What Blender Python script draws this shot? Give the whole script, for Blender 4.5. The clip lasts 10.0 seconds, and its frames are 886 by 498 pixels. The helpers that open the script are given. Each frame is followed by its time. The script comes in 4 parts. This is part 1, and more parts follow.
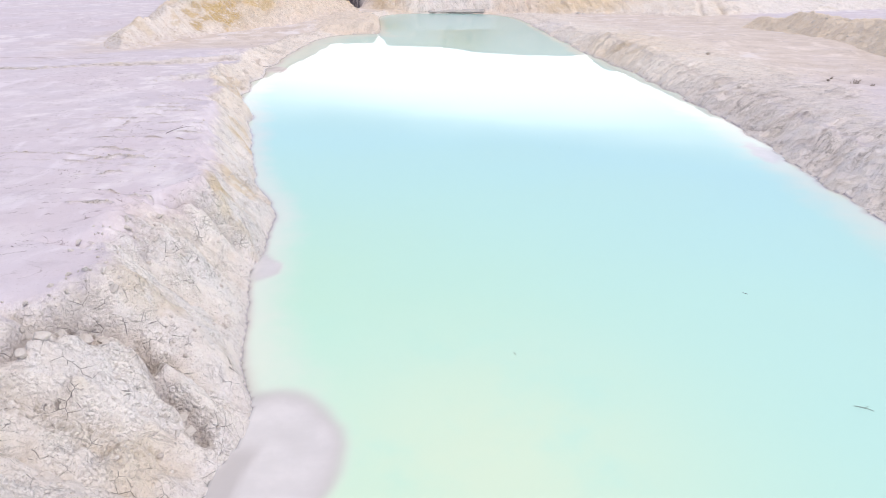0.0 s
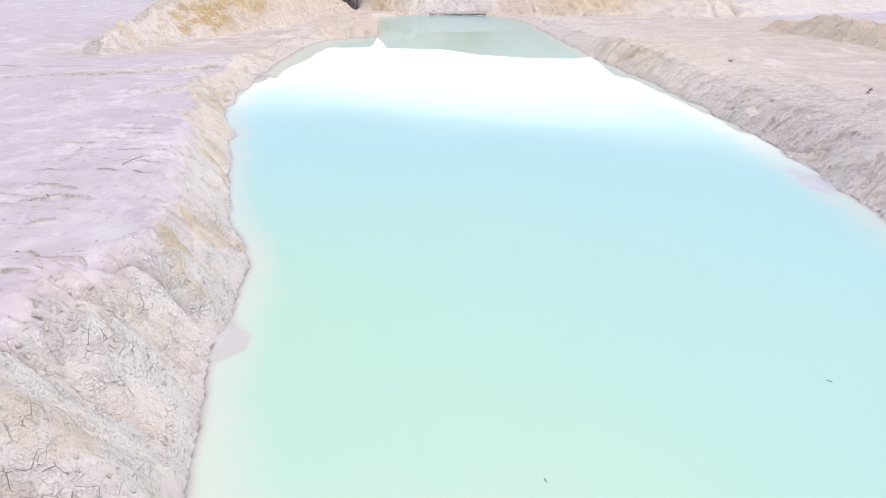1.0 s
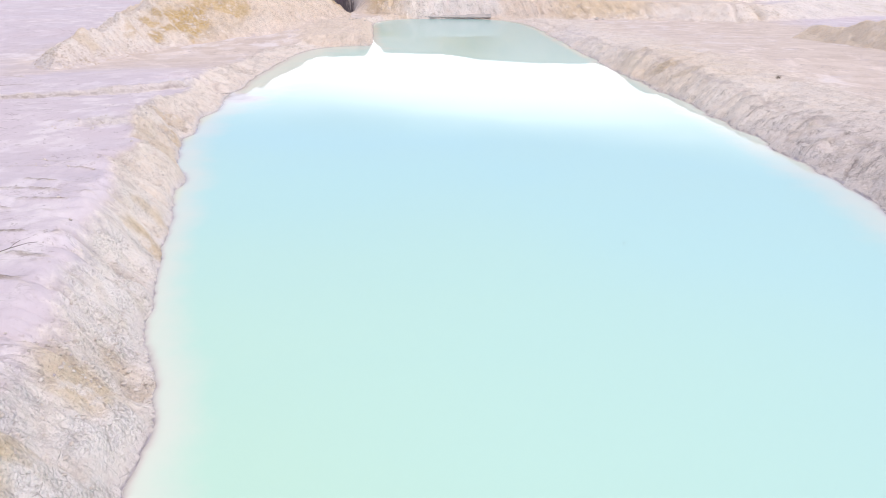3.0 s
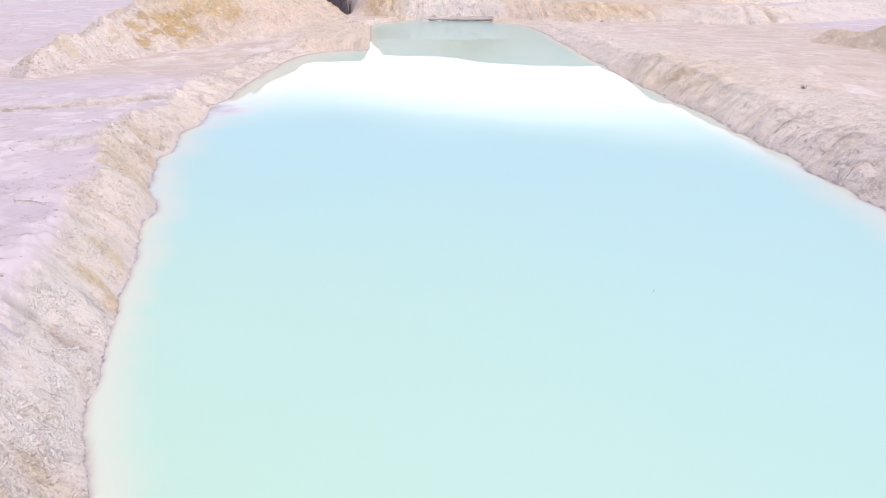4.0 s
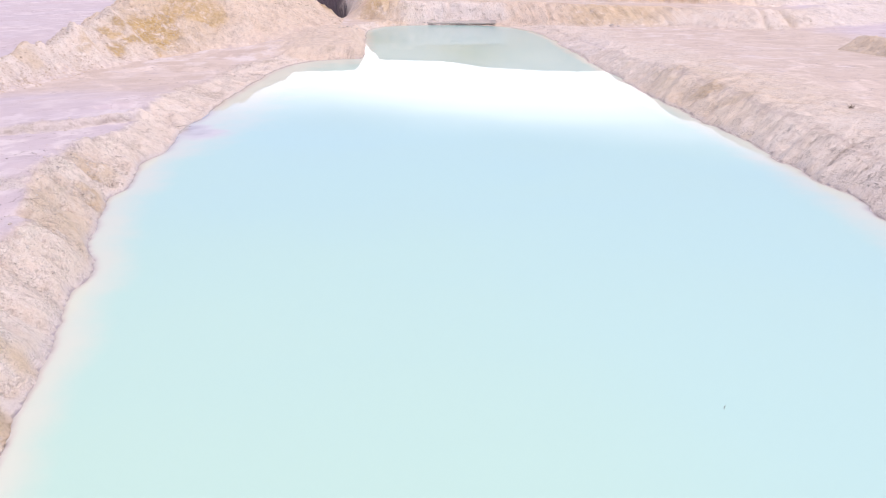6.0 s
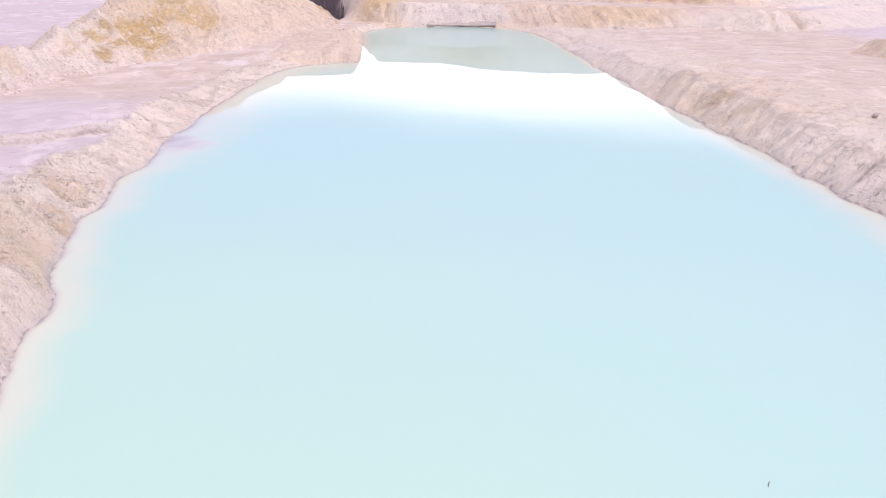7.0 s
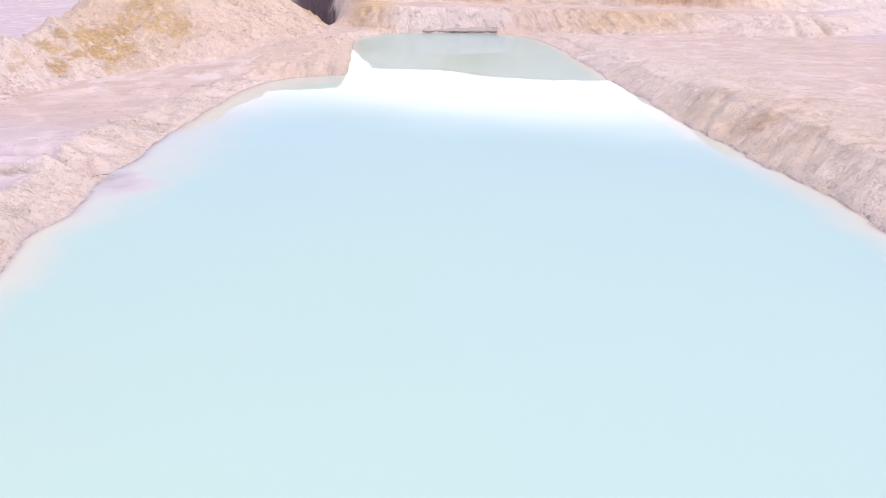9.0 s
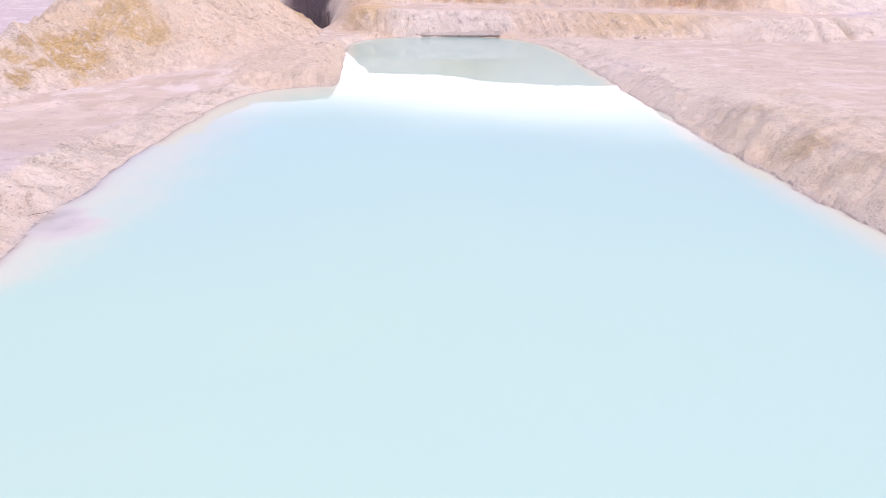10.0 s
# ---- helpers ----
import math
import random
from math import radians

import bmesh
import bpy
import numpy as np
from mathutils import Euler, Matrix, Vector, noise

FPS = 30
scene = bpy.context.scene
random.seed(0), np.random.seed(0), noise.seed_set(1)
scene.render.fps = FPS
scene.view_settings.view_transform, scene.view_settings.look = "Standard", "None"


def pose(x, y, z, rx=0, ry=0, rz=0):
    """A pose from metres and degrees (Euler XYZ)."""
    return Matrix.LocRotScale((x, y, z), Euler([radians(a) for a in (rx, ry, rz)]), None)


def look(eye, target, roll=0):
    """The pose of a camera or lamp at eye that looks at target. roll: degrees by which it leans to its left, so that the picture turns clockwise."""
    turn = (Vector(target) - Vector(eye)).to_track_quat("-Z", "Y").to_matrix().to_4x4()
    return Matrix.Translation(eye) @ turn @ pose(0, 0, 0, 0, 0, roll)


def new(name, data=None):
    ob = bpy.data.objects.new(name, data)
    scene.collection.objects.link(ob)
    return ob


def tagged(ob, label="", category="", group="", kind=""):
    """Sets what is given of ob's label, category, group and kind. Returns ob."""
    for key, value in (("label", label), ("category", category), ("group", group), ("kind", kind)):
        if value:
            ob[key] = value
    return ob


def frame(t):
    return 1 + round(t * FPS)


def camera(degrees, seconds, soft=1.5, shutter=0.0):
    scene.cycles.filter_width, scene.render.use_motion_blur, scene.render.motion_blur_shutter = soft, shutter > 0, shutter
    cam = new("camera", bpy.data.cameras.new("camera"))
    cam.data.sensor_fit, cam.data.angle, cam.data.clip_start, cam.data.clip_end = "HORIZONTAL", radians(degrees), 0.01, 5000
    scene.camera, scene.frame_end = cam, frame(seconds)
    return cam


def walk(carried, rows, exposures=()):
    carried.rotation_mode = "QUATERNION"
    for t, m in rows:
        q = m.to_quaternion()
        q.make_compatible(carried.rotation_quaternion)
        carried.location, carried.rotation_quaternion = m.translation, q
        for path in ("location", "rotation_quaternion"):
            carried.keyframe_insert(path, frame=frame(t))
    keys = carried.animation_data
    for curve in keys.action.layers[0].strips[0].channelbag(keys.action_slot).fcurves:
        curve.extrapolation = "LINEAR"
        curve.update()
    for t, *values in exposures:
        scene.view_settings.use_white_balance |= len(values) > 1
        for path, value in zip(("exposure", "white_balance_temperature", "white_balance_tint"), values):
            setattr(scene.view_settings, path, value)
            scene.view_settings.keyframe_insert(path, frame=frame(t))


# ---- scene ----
cam = camera(60.7, 10.0, soft=0.7)
METRES, EYE, TILT, LEAN, TURN = 32.0, 7.8, -21.6, 0.0, 0.0
ROWS = [
    (0.0, 0.0, 0.0, 0.0, -0.0, 0.0, -0.0),
    (0.5, -0.0023, 0.0587, 0.0246, -0.01, -0.03, -0.01),
    (1.0, -0.004, 0.1176, 0.0465, -0.0, -0.05, 0.0),
    (1.5, -0.0047, 0.1747, 0.0679, 0.02, -0.09, -0.01),
    (2.0, -0.0054, 0.2296, 0.09, 0.03, -0.11, 0.0),
    (2.5, -0.0056, 0.2809, 0.1105, 0.04, -0.13, 0.01),
    (4.0, -0.0072, 0.4201, 0.1689, 0.04, -0.21, 0.03),
    (4.5, -0.0082, 0.4576, 0.1847, 0.05, -0.24, 0.01),
    (5.0, -0.0087, 0.4944, 0.2, 0.04, -0.27, 0.0),
    (5.5, -0.0093, 0.5303, 0.2151, 0.01, -0.28, 0.01),
    (7.0, -0.0081, 0.6255, 0.2532, -0.04, -0.29, 0.04),
    (7.5, -0.0067, 0.6604, 0.2672, -0.03, -0.27, 0.07),
    (8.0, -0.0046, 0.7002, 0.2822, -0.0, -0.25, 0.1),
    (8.5, -0.0023, 0.7465, 0.3002, -0.01, -0.25, 0.13),
    (9.0, 0.0001, 0.8, 0.3198, -0.01, -0.26, 0.15),
    (9.5, 0.0019, 0.8586, 0.343, 0.01, -0.27, 0.16),
    (10.0, 0.0016, 0.9288, 0.3694, -0.0, -0.29, 0.17),
]
EXPOSURES = [(0.0, -0.08, 6500, 13), (2.5, -0.08, 6550, 15), (4.5, -0.08, 6750, 22), (7.0, -0.08, 6850, 27), (10.0, -0.08, 6900, 30)]
walk(cam, [(t, pose(0, 0, EYE, TILT, LEAN, TURN) @ pose(METRES * x, METRES * y, METRES * z, 90 + pitch, roll, yaw)) for t, x, y, z, yaw, pitch, roll in ROWS], EXPOSURES)

# ---- light ----
SUN_ELEV, SUN_AZ = radians(63), radians(132)
world = bpy.data.worlds.new("world")
scene.world = world
world.use_nodes = True
wt = world.node_tree
wt.nodes.clear()


def wnode(kind, **sets):
    n = wt.nodes.new(kind)
    for k, v in sets.items():
        n.inputs[k].default_value = v
    return n


w_out = wt.nodes.new("ShaderNodeOutputWorld")
w_bg = wnode("ShaderNodeBackground", Strength=1.0)
w_sky = wt.nodes.new("ShaderNodeTexSky")
w_sky.sky_type = "NISHITA"
w_sky.sun_disc = False
w_sky.sun_elevation, w_sky.sun_rotation = SUN_ELEV, SUN_AZ
w_sky.air_density, w_sky.dust_density = 1.0, 1.5
w_gain = wt.nodes.new("ShaderNodeMix")
w_gain.data_type, w_gain.blend_type = "RGBA", "MULTIPLY"
w_gain.inputs[0].default_value = 1.0
w_gain.inputs[7].default_value = (0.225, 0.245, 0.29, 1)
wt.links.new(w_sky.outputs[0], w_gain.inputs[6])
# a bright bank of cloud low over the whole horizon, thinning into pale blue with soft streaks
w_co = wt.nodes.new("ShaderNodeTexCoord")
w_sep = wt.nodes.new("ShaderNodeSeparateXYZ")
wt.links.new(w_co.outputs["Generated"], w_sep.inputs[0])
w_map = wt.nodes.new("ShaderNodeMapping")
w_map.inputs["Scale"].default_value = (1.6, 1.6, 9.0)
wt.links.new(w_co.outputs["Generated"], w_map.inputs["Vector"])
w_noise = wnode("ShaderNodeTexNoise", Scale=1.7, Detail=5.0, Roughness=0.55)
wt.links.new(w_map.outputs[0], w_noise.inputs["Vector"])
w_warp = wt.nodes.new("ShaderNodeMath")
w_warp.operation = "MULTIPLY_ADD"
w_warp.inputs[1].default_value = 0.07
wt.links.new(w_noise.outputs["Fac"], w_warp.inputs[0])
wt.links.new(w_sep.outputs["Z"], w_warp.inputs[2])
w_edge = wt.nodes.new("ShaderNodeMapRange")
w_edge.interpolation_type = "SMOOTHSTEP"
w_edge.inputs["From Min"].default_value = 0.196
w_edge.inputs["From Max"].default_value = 0.265
w_edge.inputs["To Min"].default_value = 1.0
w_edge.inputs["To Max"].default_value = 0.0
w_tilt = wt.nodes.new("ShaderNodeMath")
w_tilt.operation = "MULTIPLY_ADD"
w_tilt.inputs[1].default_value = -0.075
wt.links.new(w_sep.outputs["X"], w_tilt.inputs[0])
wt.links.new(w_warp.outputs[0], w_tilt.inputs[2])
wt.links.new(w_tilt.outputs[0], w_edge.inputs["Value"])
w_veil = wt.nodes.new("ShaderNodeMapRange")
w_veil.inputs["From Min"].default_value = 0.35
w_veil.inputs["From Max"].default_value = 0.75
w_veil.inputs["To Min"].default_value = 0.0
w_veil.inputs["To Max"].default_value = 0.5
wt.links.new(w_noise.outputs["Fac"], w_veil.inputs["Value"])
w_thin = wt.nodes.new("ShaderNodeMix")
w_thin.data_type = "RGBA"
w_thin.inputs[7].default_value = (0.66, 0.67, 0.70, 1)
w_high = wt.nodes.new("ShaderNodeMapRange")
w_high.interpolation_type = "SMOOTHSTEP"
w_high.inputs["From Min"].default_value = 0.24
w_high.inputs["From Max"].default_value = 0.75
w_high.inputs["To Max"].default_value = 0.75
wt.links.new(w_sep.outputs["Z"], w_high.inputs["Value"])
w_sum = wt.nodes.new("ShaderNodeMath")
w_sum.operation = "ADD"
w_sum.use_clamp = True
wt.links.new(w_veil.outputs[0], w_sum.inputs[0])
wt.links.new(w_high.outputs[0], w_sum.inputs[1])
wt.links.new(w_sum.outputs[0], w_thin.inputs[0])
wt.links.new(w_gain.outputs[2], w_thin.inputs[6])
w_mix = wt.nodes.new("ShaderNodeMix")
w_mix.data_type = "RGBA"
w_mix.inputs[7].default_value = (2.3, 2.3, 2.3, 1)
wt.links.new(w_edge.outputs[0], w_mix.inputs[0])
wt.links.new(w_thin.outputs[2], w_mix.inputs[6])
wt.links.new(w_mix.outputs[2], w_bg.inputs["Color"])
wt.links.new(w_bg.outputs[0], w_out.inputs["Surface"])

sun = new("sun", bpy.data.lights.new("sun", "SUN"))
sun.data.energy, sun.data.angle, sun.data.color = 2.3, radians(3), (1.0, 0.96, 0.9)
sun.matrix_world = look((0, 0, 60), (60 * math.sin(SUN_AZ + math.pi) / math.tan(SUN_ELEV), 60 * math.cos(SUN_AZ + math.pi) / math.tan(SUN_ELEV), 0))


# ---- materials ----
class Mat:
    """A small node-material builder."""

    def __init__(self, name):
        self.m = bpy.data.materials.new(name)
        self.m.use_nodes = True
        self.t = self.m.node_tree
        self.t.nodes.clear()
        self.out = self.t.nodes.new("ShaderNodeOutputMaterial")
        self.co = self.t.nodes.new("ShaderNodeTexCoord").outputs["Object"]

    def n(self, kind, links=(), **props):
        node = self.t.nodes.new(kind)
        for k, v in props.items():
            setattr(node, k, v)
        for socket, value in links:
            if isinstance(value, bpy.types.NodeSocket):
                self.t.links.new(value, node.inputs[socket])
            else:
                node.inputs[socket].default_value = value
        return node

    def noise(self, scale, detail=4, rough=0.55, vec=None, warp=0.0):
        return self.n("ShaderNodeTexNoise", [("Vector", vec or self.co), ("Scale", scale), ("Detail", detail), ("Roughness", rough), ("Distortion", warp)]).outputs["Fac"]

    def stretch(self, sx, sy, sz, rz=0.0):
        return self.n("ShaderNodeMapping", [("Vector", self.co), ("Scale", (sx, sy, sz)), ("Rotation", (0, 0, rz))]).outputs[0]

    def ramp(self, fac, lo, hi, a=0.0, b=1.0):
        return self.n("ShaderNodeMapRange", [("Value", fac), ("From Min", lo), ("From Max", hi), ("To Min", a), ("To Max", b)], interpolation_type="SMOOTHSTEP").outputs[0]

    def mix(self, fac, a, b, blend="MIX"):
        rgb = lambda c: c if isinstance(c, bpy.types.NodeSocket) else (*c, 1)
        return self.n("ShaderNodeMix", [(0, fac), (6, rgb(a)), (7, rgb(b))], data_type="RGBA", blend_type=blend).outputs[2]

    def math(self, op, a, b=0.0):
        return self.n("ShaderNodeMath", [(0, a), (1, b)], operation=op).outputs[0]

    def attr(self, name):
        return self.n("ShaderNodeAttribute", attribute_name=name).outputs["Fac"]

    def bump(self, height, strength, dist, normal=None):
        links = [("Height", height), ("Strength", strength), ("Distance", dist)]
        if normal:
            links.append(("Normal", normal))
        return self.n("ShaderNodeBump", links).outputs[0]

    def surface(self, color, rough=0.9, normal=None, spec=0.3):
        links = [("Base Color", color if isinstance(color, bpy.types.NodeSocket) else (*color, 1)), ("Roughness", rough), ("Specular IOR Level", spec)]
        if normal:
            links.append(("Normal", normal))
        b = self.n("ShaderNodeBsdfPrincipled", links)
        self.t.links.new(b.outputs[0], self.out.inputs["Surface"])
        return self.m


def clay_material(name):
    """White kaolin clay: smooth lilac crust on the flats, crumbly cracked beige on the banks, ochre bands."""
    k = Mat(name)
    bank, ochre, salt, dark, warm = k.attr("bank"), k.attr("ochre"), k.attr("salt"), k.attr("dark"), k.attr("warm")
    big = k.noise(0.16, 5, 0.6)
    mid = k.noise(1.1, 6, 0.62)
    lump = k.noise(3.2, 6, 0.66)
    fine = k.noise(9.0, 6, 0.7)
    grit = k.noise(30.0, 4, 0.7)
    drag = k.noise(0.5, 7, 0.62, k.stretch(0.9, 1.1, 1.0, 0.5), 0.8)
    flat_c = k.mix(k.ramp(drag, 0.3, 0.72), (0.515, 0.455, 0.495), (0.59, 0.53, 0.57))
    flat_c = k.mix(k.ramp(big, 0.35, 0.7), flat_c, (0.56, 0.485, 0.515))
    warm_c = k.mix(k.ramp(drag, 0.3, 0.7), (0.53, 0.44, 0.385), (0.62, 0.53, 0.475))
    flat_c = k.mix(k.ramp(k.math("ADD", warm, k.math("MULTIPLY", k.math("SUBTRACT", big, 0.5), 0.9)), 0.2, 0.8), flat_c, warm_c)
    flat_c = k.mix(k.math("MULTIPLY", salt, k.ramp(k.noise(0.8, 5, 0.6, k.stretch(0.8, 0.6, 1, 0.3)), 0.47, 0.66, 0, 0.7)), flat_c, (0.72, 0.665, 0.67))
    strk = k.ramp(k.noise(0.6, 6, 0.62, k.stretch(0.7, 0.5, 1, -0.35), 0.9), 0.54, 0.68, 0, 0.5)
    flat_c = k.mix(k.math("MULTIPLY", strk, k.ramp(warm, 0.25, 0.6)), flat_c, (0.78, 0.68, 0.63))
    swipe = k.ramp(k.noise(0.7, 6, 0.6, k.stretch(1.1, 0.5, 1, 0.5), 0.8), 0.54, 0.68, 0, 0.7)
    flat_c = k.mix(k.math("MULTIPLY", swipe, k.ramp(warm, 0.5, 0.2)), flat_c, (0.66, 0.60, 0.635))
    # thin broken scratches over the flats
    vein = k.math("ABSOLUTE", k.math("SUBTRACT", k.noise(0.75, 5, 0.6, k.stretch(0.5, 0.9, 1.0, 0.25), 1.2), 0.5))
    scr = k.math("MULTIPLY", k.ramp(vein, 0.012, 0.003), k.math("MULTIPLY", k.ramp(lump, 0.46, 0.6), k.ramp(big, 0.45, 0.6)))
    vein2 = k.math("ABSOLUTE", k.math("SUBTRACT", k.noise(1.6, 6, 0.65, k.stretch(0.7, 0.9, 1.0, -0.2), 1.5), 0.5))
    scr = k.math("MAXIMUM", scr, k.math("MULTIPLY", k.ramp(vein2, 0.02, 0.005), k.math("MULTIPLY", k.ramp(k.noise(0.35, 5, 0.6), 0.5, 0.62), k.ramp(lump, 0.45, 0.6))))
    flat_c = k.mix(k.math("MULTIPLY", scr, 0.9), flat_c, (0.27, 0.225, 0.225))
    flat_c = k.mix(k.math("MULTIPLY", k.ramp(fine, 0.43, 0.28, 0, 0.6), k.ramp(k.noise(0.4, 4, 0.6), 0.42, 0.6)), flat_c, (0.38, 0.32, 0.32))
    flat_c = k.mix(k.math("MULTIPLY", k.ramp(k.noise(16, 5, 0.7), 0.4, 0.3, 0, 0.5), k.ramp(mid, 0.44, 0.62)), flat_c, (0.33, 0.28, 0.28))
    flat_c = k.mix(k.ramp(mid, 0.44, 0.3, 0, 0.5), flat_c, (0.45, 0.388, 0.417))
    bank_c = k.mix(k.ramp(mid, 0.32, 0.68), (0.80, 0.69, 0.60), (0.87, 0.79, 0.725))
    bank_c = k.mix(k.ramp(warm, 0.7, 0.1, 0, 0.8), bank_c, k.mix(k.ramp(mid, 0.32, 0.68), (0.785, 0.715, 0.69), (0.87, 0.815, 0.79)))
    bank_c = k.mix(k.ramp(lump, 0.5, 0.68, 0, 0.6), bank_c, (0.86, 0.79, 0.735))
    bank_c = k.mix(k.ramp(lump, 0.46, 0.3, 0, 0.42), bank_c, (0.60, 0.51, 0.44))
    bank_c = k.mix(k.ramp(fine, 0.44, 0.3, 0, 0.52), bank_c, (0.47, 0.40, 0.35))
    # paler on the backs of the spurs, darker and browner in the hollows
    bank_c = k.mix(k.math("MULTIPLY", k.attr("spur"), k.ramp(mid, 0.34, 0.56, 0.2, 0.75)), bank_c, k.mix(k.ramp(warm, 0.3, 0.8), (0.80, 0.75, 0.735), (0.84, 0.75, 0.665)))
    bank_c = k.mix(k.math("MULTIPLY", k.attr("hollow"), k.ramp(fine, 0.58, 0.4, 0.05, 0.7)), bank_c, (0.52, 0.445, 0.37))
    # rills washed straight down the slopes
    fall = k.n("ShaderNodeCombineXYZ", [(0, k.attr("run")), (1, k.math("MULTIPLY", k.attr("fall"), 0.25))]).outputs[0]
    rill = k.noise(1.5, 5, 0.6, fall, 0.15)
    rill2 = k.noise(4.5, 4, 0.6, fall, 0.15)
    bank_c = k.mix(k.ramp(rill, 0.5, 0.64, 0, 0.65), bank_c, (0.85, 0.775, 0.71))
    bank_c = k.mix(k.ramp(rill, 0.46, 0.32, 0, 0.4), bank_c, (0.56, 0.48, 0.415))
    bank_c = k.mix(k.ramp(rill2, 0.44, 0.3, 0, 0.42), bank_c, (0.5, 0.42, 0.36))
    # coarse rubble: dark gaps between pale stones
    grain = k.attr("grain")
    gap = k.noise(7.0, 5, 0.66)
    bank_c = k.mix(k.math("MULTIPLY", grain, k.ramp(gap, 0.46, 0.34, 0, 0.55)), bank_c, (0.40, 0.325, 0.27))
    bank_c = k.mix(k.math("MULTIPLY", grain, k.ramp(k.noise(5.7, 3, 0.6), 0.56, 0.68, 0, 0.5)), bank_c, (0.86, 0.80, 0.75))
    bank_c = k.mix(k.ramp(k.noise(0.5, 4, 0.6), 0.58, 0.72, 0, 0.3), bank_c, (0.62, 0.53, 0.36))
    bank_c = k.mix(k.ramp(warm, 0.82, 1.0), bank_c, k.mix(1.0, bank_c, (0.97, 0.92, 0.85), "MULTIPLY"))
    # damp grey clay seams
    bank_c = k.mix(k.attr("damp"), bank_c, k.mix(1.0, bank_c, (0.90, 0.885, 0.90), "MULTIPLY"))
    edge = k.math("ADD", bank, k.math("MULTIPLY", k.math("SUBTRACT", lump, 0.5), 1.3))
    c = k.mix(k.ramp(edge, 0.12, 0.9), flat_c, bank_c)
    och = k.mix(k.ramp(k.noise(4.5, 6, 0.7), 0.35, 0.68), (0.50, 0.335, 0.125), (0.68, 0.52, 0.31))
    c = k.mix(k.math("MULTIPLY", ochre, k.ramp(k.noise(1.2, 6, 0.7), 0.34, 0.5)), c, och)
    c = k.mix(k.math("MULTIPLY", k.ramp(grit, 0.43, 0.32, 0, 0.48), k.ramp(bank, 0.1, 0.6, 0.45, 1.0)), c, (0.33, 0.275, 0.245))
    c = k.mix(k.math("MULTIPLY", k.attr("rust"), k.ramp(k.noise(0.8, 6, 0.65), 0.32, 0.56)), c, k.mix(k.ramp(lump, 0.35, 0.65), (0.44, 0.28, 0.19), (0.62, 0.45, 0.35)))
    # brown crumbs and stains, plus painted shade in cuts, cracks and scarps
    c = k.mix(k.math("MULTIPLY", k.attr("dirt_shade"), k.ramp(lump, 0.36, 0.54)), c, k.mix(fine, (0.24, 0.19, 0.175), (0.48, 0.40, 0.37)))
    # drying cracks, in patches
    warpc = k.n("ShaderNodeTexNoise", [("Vector", k.co), ("Scale", 1.4), ("Detail", 4), ("Roughness", 0.55)]).outputs["Color"]
    wob = k.n("ShaderNodeMix", [(0, 0.13), (6, k.co), (7, warpc)], data_type="RGBA").outputs[2]
    cr = k.n("ShaderNodeTexVoronoi", [("Vector", wob), ("Scale", 4.2)], feature="DISTANCE_TO_EDGE").outputs["Distance"]
    cr2 = k.n("ShaderNodeTexVoronoi", [("Vector", wob), ("Scale", 8.0)], feature="DISTANCE_TO_EDGE").outputs["Distance"]
    open_ = k.math("MULTIPLY", k.ramp(k.noise(1.0, 5, 0.65), 0.42, 0.56), k.ramp(bank, 0.25, 0.6))
    line = k.math("MULTIPLY", k.math("MULTIPLY", k.ramp(cr, 0.024, 0.007), k.ramp(k.noise(2.3, 3, 0.6), 0.47, 0.56)), open_)
    line2 = k.math("MULTIPLY", k.ramp(cr2, 0.035, 0.01), k.math("MULTIPLY", k.ramp(k.noise(1.3, 4, 0.6), 0.46, 0.6), open_))
    lines = k.math("MULTIPLY", k.math("MAXIMUM", line, k.math("MULTIPLY", line2, 0.5)), k.attr("crack"))
    fall2 = k.n("ShaderNodeCombineXYZ", [(0, k.attr("run")), (1, k.math("MULTIPLY", k.attr("fall"), 0.5))]).outputs[0]
    fiss = k.math("ABSOLUTE", k.math("SUBTRACT", k.noise(1.5, 6, 0.68, fall2, 0.9), 0.5))
    fiss = k.math("MULTIPLY", k.math("MULTIPLY", k.ramp(fiss, 0.02, 0.004), k.ramp(k.noise(0.9, 4, 0.6), 0.46, 0.58)), k.attr("fissure"))
    lines = k.math("MAXIMUM", lines, fiss)
    c = k.mix(k.math("MULTIPLY", lines, 0.66), c, (0.17, 0.14, 0.125))
    crumb = k.n("ShaderNodeTexVoronoi", [("Vector", wob), ("Scale", 19.0)], feature="F1").outputs["Distance"]
    crumbly = k.math("MULTIPLY", k.ramp(k.noise(1.1, 5, 0.65), 0.46, 0.58), k.ramp(bank, 0.3, 0.7))
    # the small shadows between crumbs, painted dark in patches
    c = k.mix(k.math("MULTIPLY", crumbly, k.ramp(crumb, 0.5, 0.8, 0, 0.38)), c, (0.40, 0.34, 0.30))
    # the deep shade of the far hollow, painted as near-black ground
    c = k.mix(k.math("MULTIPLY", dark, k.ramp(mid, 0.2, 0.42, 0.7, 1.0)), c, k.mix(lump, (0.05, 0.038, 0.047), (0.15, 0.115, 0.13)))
    wet = k.attr("wet")
    c = k.mix(k.math("MULTIPLY", wet, 0.3), c, (0.45, 0.39, 0.36))
    rough = k.ramp(bank, 0.1, 0.7, 0.12, 1.0)
    h = k.math("ADD", k.math("MULTIPLY", fine, rough), k.math("MULTIPLY", grit, k.math("MULTIPLY", rough, 0.3)))
    h = k.math("ADD", h, k.math("MULTIPLY", k.math("ADD", rill2, rill), k.math("MULTIPLY", rough, 0.5)))
    h = k.math("SUBTRACT", h, k.math("MULTIPLY", lines, 0.5))
